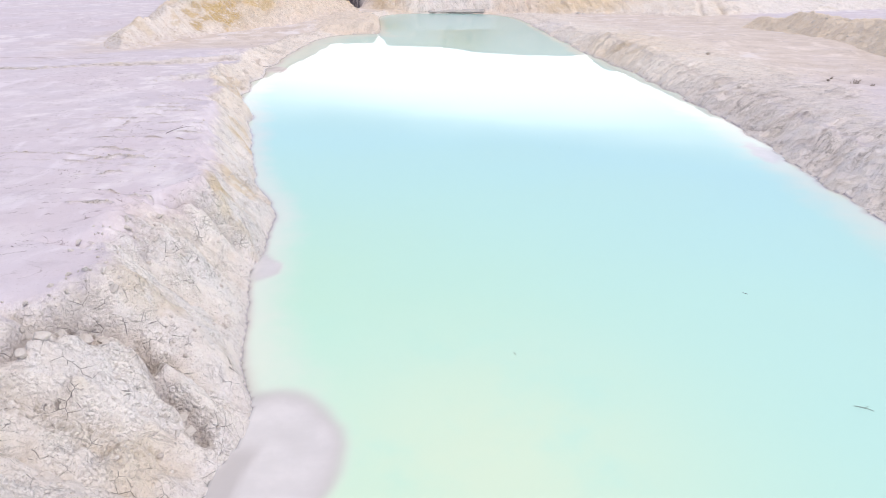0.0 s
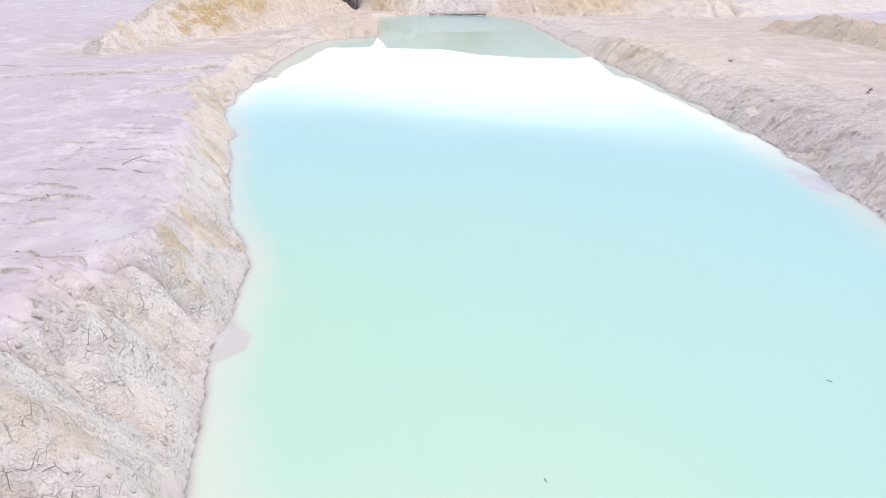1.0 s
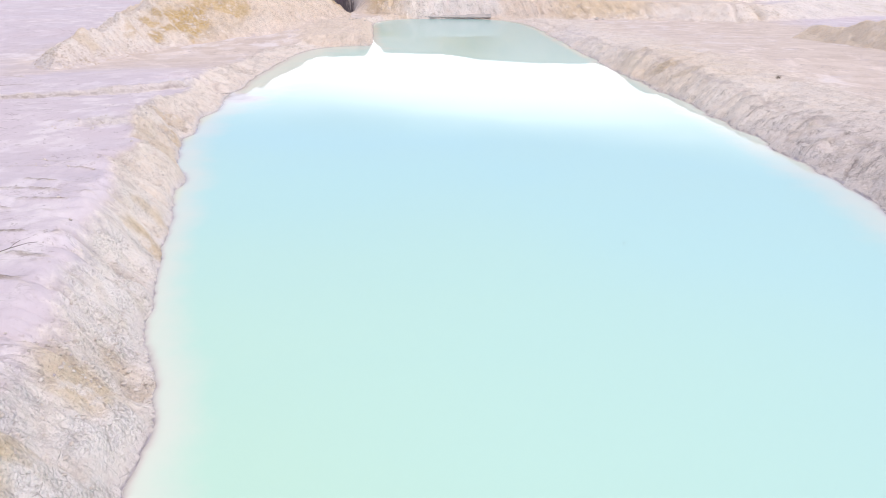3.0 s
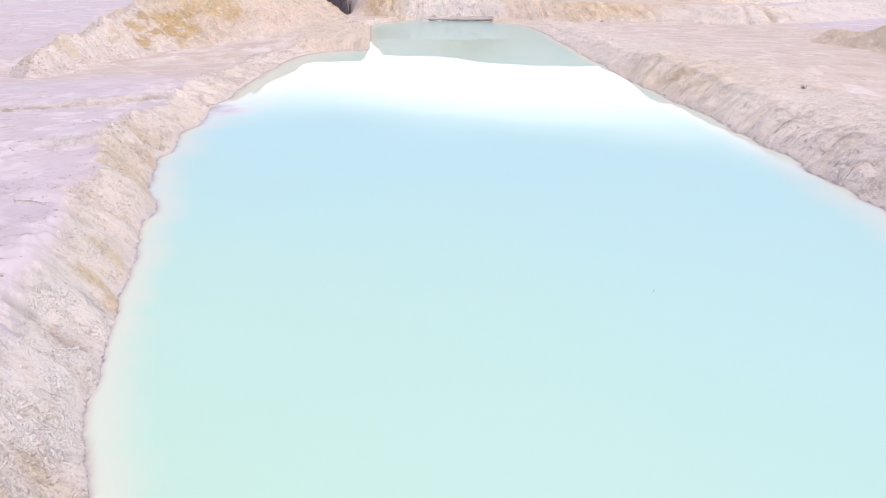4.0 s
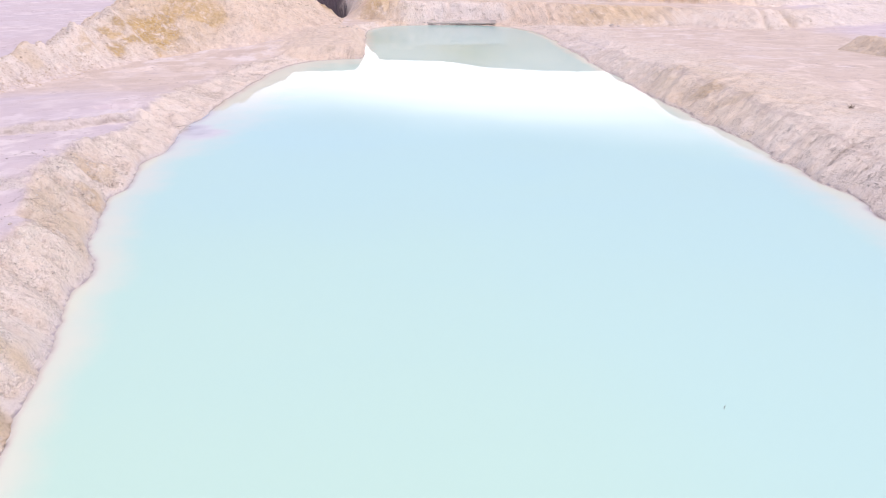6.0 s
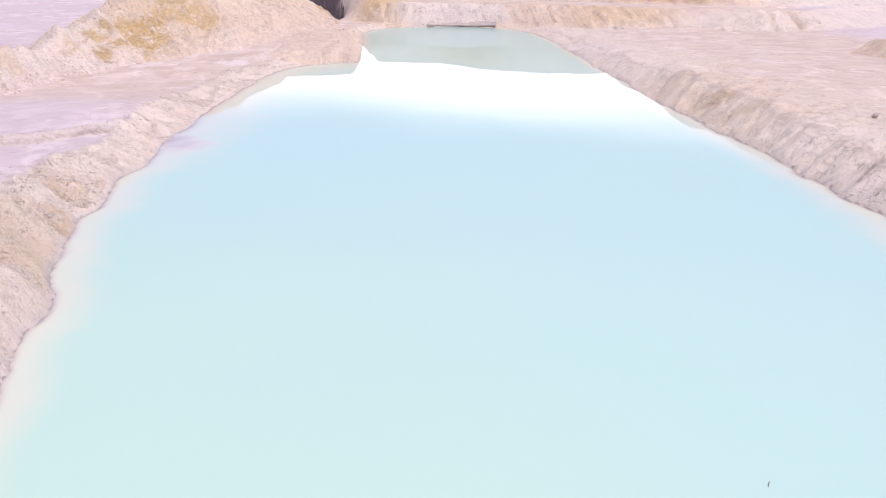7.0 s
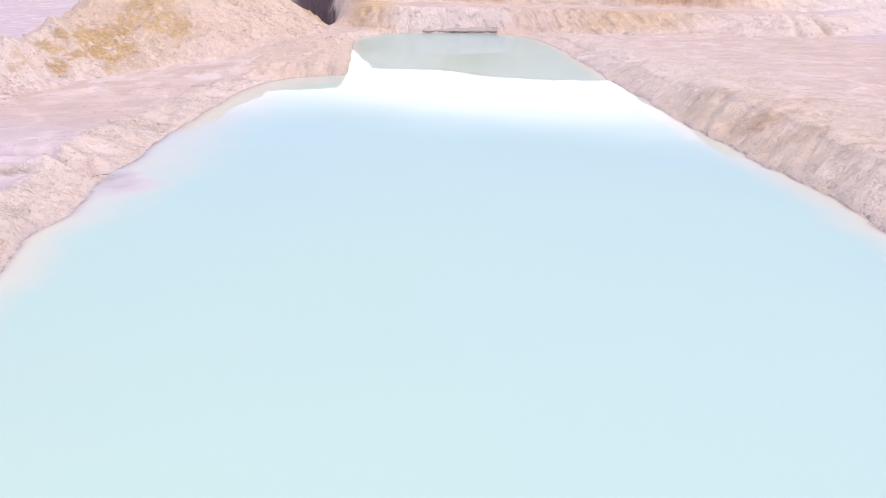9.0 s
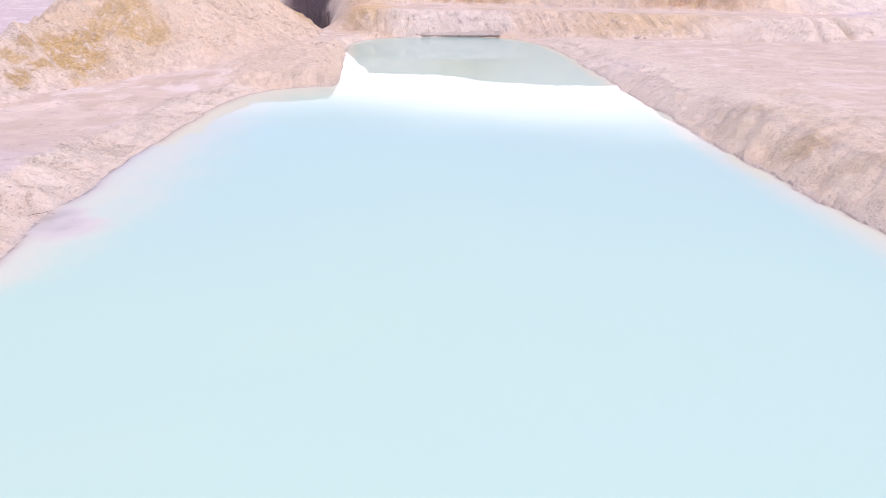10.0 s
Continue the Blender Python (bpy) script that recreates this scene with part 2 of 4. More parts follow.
    h = k.math("SUBTRACT", h, k.math("MULTIPLY", crumb, k.math("ADD", k.math("MULTIPLY", rough, 0.3), k.math("MULTIPLY", crumbly, 0.55))))
    h = k.math("ADD", h, k.math("MULTIPLY", gap, k.math("MULTIPLY", grain, 1.2)))
    nrm = k.bump(h, 0.92, 0.08, k.bump(lump, k.math("MULTIPLY", rough, 0.7), 0.14))
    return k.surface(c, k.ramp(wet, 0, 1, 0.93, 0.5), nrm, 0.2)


CLAY = clay_material("kaolin_clay")


def clod_material(name, a, b, c):
    k = Mat(name)
    isl = k.n("ShaderNodeNewGeometry").outputs["Random Per Island"]
    col = k.mix(isl, a, b)
    col = k.mix(k.ramp(k.noise(6, 5, 0.65), 0.4, 0.7), col, c)
    return k.surface(col, 0.93, k.bump(k.noise(14, 5, 0.7), 0.7, 0.05), 0.25)


CLOD = clod_material("dry_clay_clod", (0.50, 0.43, 0.385), (0.72, 0.65, 0.60), (0.62, 0.55, 0.50))
RUBBLE = clod_material("pale_rubble", (0.46, 0.37, 0.29), (0.74, 0.64, 0.56), (0.62, 0.52, 0.42))


LEDGE = clod_material("grey_damp_clay", (0.40, 0.36, 0.34), (0.46, 0.42, 0.39), (0.52, 0.47, 0.44))
CRUMB = clod_material("lilac_clay_crumb", (0.50, 0.44, 0.455), (0.66, 0.59, 0.605), (0.58, 0.515, 0.53))
BOULDER = clod_material("clay_boulder", (0.50, 0.44, 0.40), (0.56, 0.50, 0.46), (0.62, 0.56, 0.52))


def water_material():
    """Milky mineral water: turbid with depth, mirror-smooth skin."""
    k = Mat("milky_turquoise_water")
    depth = k.attr("depth")
    big = k.noise(0.055, 3, 0.5, None, 0.5)
    side = k.attr("blue")
    deep = k.mix(side, (0.475, 0.70, 0.56), (0.447, 0.69, 0.66))
    deep = k.mix(k.ramp(big, 0.35, 0.7, 0, 0.5), deep, (0.46, 0.715, 0.635))
    silt = k.mix(k.ramp(k.noise(1.5, 5, 0.6), 0.35, 0.7), (0.61, 0.58, 0.58), (0.665, 0.63, 0.63))
    # darker shelf rims, and the bank's dark reflection painted along its foot
    silt = k.mix(k.math("MULTIPLY", k.attr("rim_shade"), 0.8), silt, (0.47, 0.435, 0.43))
    margin = k.mix(k.ramp(depth, 0.0, 0.12), (0.66, 0.60, 0.575), (0.625, 0.69, 0.61))
    col = k.mix(k.ramp(k.math("ADD", depth, k.math("MULTIPLY", k.math("SUBTRACT", k.noise(0.7, 5, 0.6), 0.5), 0.5)), 0.05, 0.7), margin, deep)
    col = k.mix(k.math("MULTIPLY", k.attr("plume"), k.ramp(k.noise(0.3, 4, 0.6), 0.2, 0.55)), col, (0.60, 0.71, 0.545))
    col = k.mix(k.ramp(k.attr("shelf"), 0.02, 0.9), col, silt)
    body = k.n("ShaderNodeBsdfDiffuse", [("Color", col)]).outputs[0]
    clear = k.n("ShaderNodeBsdfTransparent", [("Color", (0.96, 0.98, 0.97, 1))]).outputs[0]
    fog = k.math("SUBTRACT", 1.0, k.math("POWER", 2.718, k.math("MULTIPLY", depth, -38.0)))
    under = k.n("ShaderNodeMixShader", [(0, fog), (1, clear), (2, body)]).outputs[0]
    skin = k.n("ShaderNodeBsdfGlossy", [("Roughness", 0.012)]).outputs[0]
    fr = k.n("ShaderNodeFresnel", [("IOR", 1.33)]).outputs[0]
    s = k.n("ShaderNodeMixShader", [(0, fr), (1, under), (2, skin)]).outputs[0]
    k.t.links.new(s, k.out.inputs["Surface"])
    return k.m


WATER = water_material()


def wood_material(name, a, b):
    k = Mat(name)
    return k.surface(k.mix(k.noise(9, 4, 0.6, k.stretch(1, 1, 0.2)), a, b), 0.85, k.bump(k.noise(40), 0.5, 0.01))


DEADWOOD = wood_material("grey_dead_wood", (0.08, 0.065, 0.055), (0.17, 0.14, 0.12))
WEED = wood_material("dry_weed", (0.16, 0.13, 0.10), (0.28, 0.23, 0.18))
BARK = wood_material("far_bark", (0.09, 0.075, 0.085), (0.17, 0.145, 0.155))


# ---- terrain arithmetic ----
def step(a, b, v):
    t = np.clip((v - a) / (b - a), 0, 1)
    return t * t * (3 - 2 * t)


def cell_hash(ix, iy, seed):
    h = (ix.astype(np.int64) * 374761393 + iy.astype(np.int64) * 668265263 + seed * 1442695041) & 0x7FFFFFFF
    h = ((h ^ (h >> 13)) * 1274126177) & 0x7FFFFFFF
    return ((h ^ (h >> 16)) & 0xFFFF) / 65535.0


def value_noise(x, y, seed=0):
    """Smooth noise from -1 to 1, one lattice cell a unit."""
    ix, iy = np.floor(x), np.floor(y)
    fx, fy = x - ix, y - iy
    fx, fy = fx ** 3 * (fx * (fx * 6 - 15) + 10), fy ** 3 * (fy * (fy * 6 - 15) + 10)
    a, b = cell_hash(ix, iy, seed), cell_hash(ix + 1, iy, seed)
    c, d = cell_hash(ix, iy + 1, seed), cell_hash(ix + 1, iy + 1, seed)
    return 2 * ((a + (b - a) * fx) * (1 - fy) + (c + (d - c) * fx) * fy) - 1


def fbm(x, y, size, octaves=4, seed=0, gain=0.5):
    out, amp, f = 0, 1.0, 1.0 / size
    for i in range(octaves):
        u, v = (x * 0.8 - y * 0.6) * f + 17 * i, (x * 0.6 + y * 0.8) * f - 9 * i
        out = out + amp * value_noise(u, v, seed + i)
        amp, f = amp * gain, f * 2.03
    return out


def ridged(x, y, size, octaves=3, seed=0):
    out, amp, f = 0, 1.0, 1.0 / size
    for i in range(octaves):
        out = out + amp * (1 - 2 * np.abs(value_noise(x * f + 5 * i, y * f - 3 * i, seed + i)))
        amp, f = amp * 0.5, f * 2.1
    return out


def billow(x, y, size, octaves=2, seed=0):
    """Rounded backs from -1 to 1 with sharp valleys between them."""
    out, amp, f = 0, 1.0, 1.0 / size
    for i in range(octaves):
        out = out + amp * (2 * np.abs(value_noise(x * f + 7 * i, y * f - 2 * i, seed + i)) ** 0.7 - 1)
        amp, f = amp * 0.4, f * 2.3
    return out


def cracked(x, y, size, seed=0):
    """0 on the joints between irregular blocks, rising to 1 inside them."""
    u, v = x / size + 0.35 * fbm(x, y, size * 0.8, 2, seed + 5), y / size + 0.35 * fbm(x, y, size * 0.8, 2, seed + 9)
    iu, iv = np.floor(u), np.floor(v)
    f1, f2 = np.full(u.shape, 9.0), np.full(u.shape, 9.0)
    for a in (-1, 0, 1):
        for b in (-1, 0, 1):
            cu, cv = iu + a, iv + b
            dd = np.hypot(cu + cell_hash(cu, cv, seed) - u, cv + cell_hash(cu, cv, seed + 1) - v)
            f2 = np.minimum(f2, np.maximum(f1, dd))
            f1 = np.minimum(f1, dd)
    return np.clip((f2 - f1) / 0.35, 0, 1)


def spline(points, per=10):
    """A closed smooth curve through the points."""
    p = np.array(points, float)
    out = []
    for i in range(len(p)):
        a, b, c, d = p[i - 1], p[i], p[(i + 1) % len(p)], p[(i + 2) % len(p)]
        for t in np.arange(per) / per:
            out.append(0.5 * (2 * b + (c - a) * t + (2 * a - 5 * b + 4 * c - d) * t * t + (3 * b - a - 3 * c + d) * t ** 3))
    return np.array(out)


def signed_distance(px, py, poly):
    """Metres to a closed outline, negative inside it."""
    best = np.full(px.shape, 1e9)
    inside = np.zeros(px.shape, bool)
    for (ax, ay), (bx, by) in zip(poly, np.roll(poly, -1, 0)):
        ex, ey = bx - ax, by - ay
        t = np.clip(((px - ax) * ex + (py - ay) * ey) / (ex * ex + ey * ey + 1e-9), 0, 1)
        best = np.minimum(best, (px - ax - t * ex) ** 2 + (py - ay - t * ey) ** 2)
        if abs(ey) > 1e-9:
            inside ^= ((ay > py) != (by > py)) & (px < ax + (py - ay) * ex / ey)
    return np.where(inside, -1, 1) * np.sqrt(best)


class Field:
    """A signed distance kept on a coarse raster and read between its knots."""

    def __init__(self, poly, x0, x1, y0, y1, s=0.3):
        self.x0, self.y0, self.s = x0, y0, s
        self.nx, self.ny = int((x1 - x0) / s) + 2, int((y1 - y0) / s) + 2
        gx, gy = np.meshgrid(x0 + s * np.arange(self.nx), y0 + s * np.arange(self.ny))
        self.d = signed_distance(gx, gy, poly)

    def __call__(self, x, y):
        u = np.clip((x - self.x0) / self.s, 0, self.nx - 1.001)
        v = np.clip((y - self.y0) / self.s, 0, self.ny - 1.001)
        i, j = u.astype(int), v.astype(int)
        fu, fv = u - i, v - j
        d = self.d
        near = (d[j, i] * (1 - fu) + d[j, i + 1] * fu) * (1 - fv) + (d[j + 1, i] * (1 - fu) + d[j + 1, i + 1] * fu) * fv
        over = np.hypot(x - (self.x0 + u * self.s), y - (self.y0 + v * self.s))
        return near + over


SHORE_LEFT = [(-3.4, 4), (-3.6, 8.2), (-3.65, 9.9), (-3.5, 11.1), (-3.8, 12.7), (-4.45, 14.9), (-4.85, 17.2), (-5.0, 19.4), (-5.2, 21.5), (-5.5, 23.2), (-6.2, 25), (-6.95, 27), (-7.45, 28.7),
              (-7.9, 30.2), (-8.3, 31.9), (-8.5, 33.3), (-8.85, 34.4), (-9.35, 35.9), (-9.38, 37.4), (-9.95, 38.7), (-10.5, 40.1), (-11.0, 41.9), (-11.6, 43.7), (-11.45, 45.1), (-11.95, 47.2), (-12.15, 48.6),
              (-11.8, 50.3), (-12.15, 52.6), (-12.5, 54.2), (-12.3, 56.5), (-12.35, 62), (-12.1, 68), (-11.7, 73), (-10.3, 76.2), (-7.7, 77.7)]
SHORE_FAR = [(-6.5, 78.6), (-6.9, 86), (-7.7, 94), (-7.8, 98), (-6.8, 101.6), (-4.5, 103.3), (0, 103.9), (4.6, 103.1), (7.5, 100), (9.0, 95.2)]
SHORE_RIGHT = [(9.9, 87), (10.3, 79), (11.0, 70.5), (11.35, 63.5), (12.3, 57), (13.05, 49.5), (13.6, 43), (13.85, 36), (13.75, 29), (13.6, 23.5), (13.3, 14), (12, 2), (8, -12), (-1, -14), (-3.4, -6)]
POND = Field(spline(SHORE_LEFT + SHORE_FAR + SHORE_RIGHT, 6), -70, 75, -40, 140)
HEAP = Field(spline([(-24.2, 59.3), (-23.2, 65), (-22.6, 70), (-19.4, 77.2), (-14.2, 81.5), (-11.8, 87), (-10.7, 97), (-11.0, 104.5), (-12.3, 112), (-15, 121), (-26, 122), (-34, 106), (-33.5, 92), (-30.5, 82), (-29.6, 74), (-28.6, 67), (-26.6, 61)], 6), -45, 0, 45, 130)
BERM = Field(spline([(30.4, 79.5), (31.0, 74), (31.0, 66), (30.4, 57), (30.4, 50), (31, 42), (35, 42), (36, 52), (36, 62), (35.6, 72), (33, 80)], 6), 18, 50, 30, 92)


# broken crusts and crumb lines on the flats: from, to, half width
STREAKS = [(-10.4, 22.1, -8.7, 21.9, 0.15), (-10.8, 23.4, -9.6, 22.9, 0.12), (-8.7, 21.9, -7.2, 22.4, 0.08), (-14.0, 29.2, -12.8, 29.4, 0.09), (-7.9, 17.5, -6.9, 17.6, 0.13), (-8.6, 16.1, -6.5, 17.2, 0.13),
           (-6.6, 14.9, -5.7, 15.5, 0.14), (-28.5, 56.1, -28.2, 55.8, 0.12), (-25.8, 49.1, -25.4, 48.7, 0.15), (-26.7, 58.4, -26.2, 56.6, 0.07), (-26.2, 56.6, -23.7, 55.0, 0.07), (-10.2, 19.8, -8.2, 20.1, 0.07)]


# open cracks down the bank: from, to, half width
CRACKS = [(14.0, 46.7, 15.7, 48.0, 0.12), (13.8, 34.7, 14.5, 33.7, 0.10), (14.5, 33.7, 15.3, 33.5, 0.09), (15.3, 33.5, 16.6, 34.9, 0.08), (14.0, 31.7, 14.9, 30.5, 0.09), (14.2, 41.3, 15.2, 40.6, 0.08), (15.2, 40.6, 16.0, 41.4, 0.07),
          (14.1, 37.6, 15.0, 38.6, 0.07), (13.9, 28.2, 14.9, 27.6, 0.08), (15.3, 30.4, 16.4, 31.4, 0.07), (14.6, 43.4, 16.1, 44.4, 0.08)]
# crumbled dark patches: centre, radius
STAINS = [(16.0, 43.9, 0.5), (14.6, 43.5, 0.4), (14.7, 30.1, 0.5), (15.7, 33.8, 0.45), (16.4, 46.7, 0.35), (14.6, 54.0, 0.55), (14.6, 57.0, 0.5), (13.6, 59.6, 0.7), (13.7, 63.8, 0.6), (16.5, 38.5, 0.5)]


# the slip behind the slumped block of the near bank, and the gully that drains it: from, to, half width
GULLY = [(-8.0, 8.4, -6.5, 9.8, 0.16), (-6.5, 9.8, -5.95, 11.4, 0.18), (-5.95, 11.4, -5.3, 11.45, 0.17), (-5.3, 11.45, -4.65, 10.85, 0.17), (-4.65, 10.85, -4.0, 10.45, 0.2)]
# faint ochre seams in the banks: centre, radius, strength
TINTS = [(-6.2, 22.2, 0.7, 0.55), (-5.9, 23.6, 0.5, 0.4), (-6.15, 19.4, 0.5, 0.6), (-5.6, 18.9, 0.4, 0.3), (-8.0, 30.4, 0.55, 0.6), (-8.35, 32.2, 0.5, 0.45), (-11.6, 42.6, 0.9, 0.5), (-12.7, 45.4, 0.8, 0.4), (-5.2, 12.4, 0.5, 0.3), (-4.6, 9.2, 0.6, 0.3),
         (13.6, 59.6, 1.0, 0.5), (13.4, 64.5, 1.2, 0.3), (14.3, 56.5, 1.0, 0.25), (13.9, 31.0, 0.5, 0.15)]


def line_distance(x, y, x0, y0, x1, y1):
    ex, ey = x1 - x0, y1 - y0
    t = np.clip(((x - x0) * ex + (y - y0) * ey) / (ex * ex + ey * ey), 0, 1)
    return np.hypot(x - x0 - t * ex, y - y0 - t * ey)


def shore_distance(x, y):
    d = POND(x, y)
    return d + 0.22 * fbm(x, y, 1.6, 4, 11) * np.exp(-np.abs(d) / 2.5) * np.where(y > 98, 0.5, np.where(x < 2, 0.5, 1))


def ground_shape(x, y):
    """Height of the bare ground and the masks of its surface."""
    d = shore_distance(x, y)
    right = step(-1.5, 5, x)
    # the flats on both sides
    left_z = np.interp(y, [-40, 8, 13, 21, 30, 37, 42, 49, 60, 68, 76, 84, 110, 140], [2.9, 2.75, 2.55, 2.1, 1.8, 1.5, 1.55, 1.0, 0.5, 0.42, 0.36, 0.85, 0.3, 0.3])
    left_z = left_z + 0.18 * step(17.6, 17.2, y + 0.12 * (x + 8) + 0.25 * fbm(x, y, 1.4, 3, 31)) * step(-11, -9, x) * step(12, 16, y)
    s1 = y - np.interp(x, [-60, -23.4, -21.5, -18.3, -15.8, -12.3, -8], [34, 44.2, 46.9, 48.7, 50.0, 54.4, 57]) + 0.32 * fbm(x, y, 1.5, 4, 32)
    scarp = step(-0.35, 0.35, s1)
    left_z = left_z + 0.36 * scarp * step(68, 56, y) * (0.35 + 0.65 * step(-24, -15, x))
    s2 = y - (41.0 + 0.4 * (x + 12.7)) + 0.4 * fbm(x, y, 1.2, 4, 33)
    left_z = left_z + 0.22 * step(-0.5, 0.3, s2) * step(-16, -12.5, x) * step(46, 41, y)
    rag = np.clip(np.exp(-((s2 + 0.1) / 0.75) ** 2) * step(-16.5, -12, x) * step(47, 43, y) + np.exp(-((s1 + 0.05) / (0.3 + 0.45 * step(-19, -13, x))) ** 2) * step(66, 58, y), 0, 1) * (x < -3)
    left_z = left_z + rag * (0.09 * fbm(x, y, 0.5, 3, 131, 0.65) + 0.05 * ridged(x + 0.5 * y, y * 0.6, 0.7, 2, 132))
    spit = step(-16, -11, x) * step(75.5, 77.5, y) * step(100, 88, y) * (x < 0)
    left_z = left_z + spit * (0.45 + 0.07 * fbm(x, y, 0.6, 3, 163, 0.65)) + 0.25 * step(-20, -40, x)
    right_z = np.interp(y, [-40, 20, 30, 45, 54, 61, 67, 75, 88, 100, 140], [1.0, 1.0, 0.95, 0.85, 0.9, 1.15, 1.0, 0.6, 0.22, 0.15, 0.15])
    crest = np.interp(y, [-40, 20, 34, 46, 54, 60, 66, 72, 84, 98], [0.15, 0.15, 0.1, 0.1, 0.15, 0.25, 0.25, 0.2, 0.2, 0.1])
    right_z = right_z + crest * np.exp(-((d - 2.3) / 2.0) ** 2) * (1 + 0.5 * fbm(x, y, 3, 3, 34))
    flat = left_z * (1 - right) + right_z * right
    # the banks
    width_l = np.interp(y, [0, 10, 14, 18, 24, 36, 50, 58, 74, 80, 140], [3.1, 2.9, 2.3, 1.7, 1.6, 1.5, 1.5, 1.9, 1.9, 1.0, 1.3])
    width_r = np.interp(y, [0, 30, 45, 60, 80, 100, 140], [2.3, 2.2, 1.9, 1.9, 1.5, 1.3, 1.3])
    sl = y - 0.2 * x + 0.3 * fbm(x, y, 2.4, 2, 170)
    rill = billow(sl, 0.14 * d, 2.3, 2, 171)
    rill_fine = billow(sl, 0.3 * d, 0.62, 2, 173)
    width = width_l * (1 - 0.16 * rill) * (1 - right) + width_r * right
    width = width * (1 + 0.2 * fbm(x, y, 2.6, 3, 35))
    t = np.maximum(d, 0) / width
    k = 0.16 + 0.3 * right
    rise = 0.5 * (t + 1 - np.sqrt((t - 1) ** 2 + k * k)) - 0.5 * (1 - np.sqrt(1 + k * k))
    z = flat * np.clip(rise, 0, 1.02)
    slope = step(0, 0.12, t) * step(1.3, 0.78, t)
    wash = np.exp(-((line_distance(x, y, -11.5, 54.7, -15.2, 53.9) + 0.2 * fbm(x, y, 0.9, 3, 195)) / 0.65) ** 4)
    z = z * (1 - 0.94 * wash)
    # gullies down the banks
    s = np.where(x < 5, y - 0.38 * x, y - 0.9 * x)
    s = np.where(y > 100, x + 0.4 * y, s)
    gul = ridged(s, d * 0.35, 1.5, 3, 41)
    z = z + slope * (0.04 * np.minimum(gul, 0.6) + 0.05 * fbm(x, y, 0.9, 4, 42)) * np.clip(flat, 0.4, 1.6)
    # sharp-edged rills between rounded spurs, straight down the fall of the bank
    rilled = (1 - right) * (1 - wash) * step(0, 0.2, t) * step(1.5, 0.8, t) * step(104, 96, y)
    z = z + rilled * ((0.17 - 0.09 * step(46, 56, y)) * rill + (0.05 + 0.05 * step(46, 56, y)) * rill_fine) * np.clip(flat, 0.5, 1.6)
    sr = y - 0.85 * x + 0.5 * fbm(x, y, 3.0, 2, 177)
    wash_r, wash_fine = billow(sr, 0.12 * d, 2.6, 2, 178), billow(sr, 0.25 * d, 0.7, 2, 180)
    brow = right * step(0, 0.25, t) * step(2.4, 1.0, t) * step(104, 96, y)
    z = z + brow * (0.13 * wash_r + 0.045 * wash_fine) * np.clip(flat, 0.5, 1.2)
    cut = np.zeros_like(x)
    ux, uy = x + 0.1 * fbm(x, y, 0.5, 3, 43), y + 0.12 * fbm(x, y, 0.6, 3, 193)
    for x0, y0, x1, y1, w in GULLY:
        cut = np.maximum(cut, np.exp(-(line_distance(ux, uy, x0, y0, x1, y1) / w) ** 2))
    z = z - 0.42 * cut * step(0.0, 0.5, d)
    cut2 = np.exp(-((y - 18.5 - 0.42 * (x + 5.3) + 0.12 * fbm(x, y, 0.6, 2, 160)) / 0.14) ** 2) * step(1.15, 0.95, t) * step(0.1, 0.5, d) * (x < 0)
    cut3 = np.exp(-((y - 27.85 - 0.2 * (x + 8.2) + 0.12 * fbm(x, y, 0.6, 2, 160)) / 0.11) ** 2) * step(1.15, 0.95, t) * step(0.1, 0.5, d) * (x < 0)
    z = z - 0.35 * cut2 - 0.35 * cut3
    z = z + slope * 0.05 * fbm(x, y, 0.6, 3, 99, 0.6)
    z = z + slope * step(45, 15, y) * (0.05 * fbm(x, y, 0.42, 3, 50, 0.6) + 0.06 * np.maximum(ridged(x - 0.4 * y, y, 0.8, 2, 60), 0))
    z = z + slope * (1 - right) * ((0.03 + 0.035 * step(30, 38, y)) * fbm(x, y, 0.35, 3, 153, 0.65) + 0.11 * step(28, 36, y) * np.maximum(fbm(x, y, 0.7, 3, 154), 0))
    near = slope * step(60, 20, y) * (x < 0)
    blocks = step(-0.3, 0.35, fbm(x, y, 1.3, 3, 66))
    z = z + near * blocks * (0.055 * cracked(x, y, 0.5, 67) + 0.035 * cracked(x, y, 0.2, 68) - 0.05)
    z = z + slope * (1 - right) * step(33, 38, y) * step(54, 50, y) * (0.10 * cracked(x, y, 0.42, 194) - 0.05)
    z = z + near * (0.012 * cracked(x, y, 0.13, 189) + 0.012 * fbm(x, y, 0.13, 2, 190))
    z = z + slope * step(20, 13, y) * (x < 0) * (0.12 * ridged(y + 0.1 * x, 0.3 * x, 1.1, 2, 86) + 0.05 * fbm(x, y, 0.45, 3, 87, 0.6))
    z = z + slope * right * step(22, 26, y) * step(52, 40, y) * (0.04 * ridged(y - 0.85 * x, 0.5 * x, 1.2, 3, 151) + 0.04 * cracked(x, y, 0.55, 152))
    # the flats: tool marks across, old ruts, shallow swells
    plain = step(0.9, 1.3, t)
    wx_, wy_ = x + 0.18 * fbm(x, y, 0.7, 3, 141), y + 0.22 * fbm(x, y, 0.8, 3, 142)
    streak = np.zeros_like(x)
    for x0, y0, x1, y1, w in STREAKS:
        streak = np.maximum(streak, np.exp(-(line_distance(wx_, wy_, x0, y0, x1, y1) / w) ** 2))
    streak = streak * step(-0.5, 0.2, fbm(x, y, 0.5, 3, 143))
    z = z + streak * (0.05 + 0.05 * fbm(x, y, 0.25, 2, 144))
    split, stain = np.zeros_like(x), np.zeros_like(x)
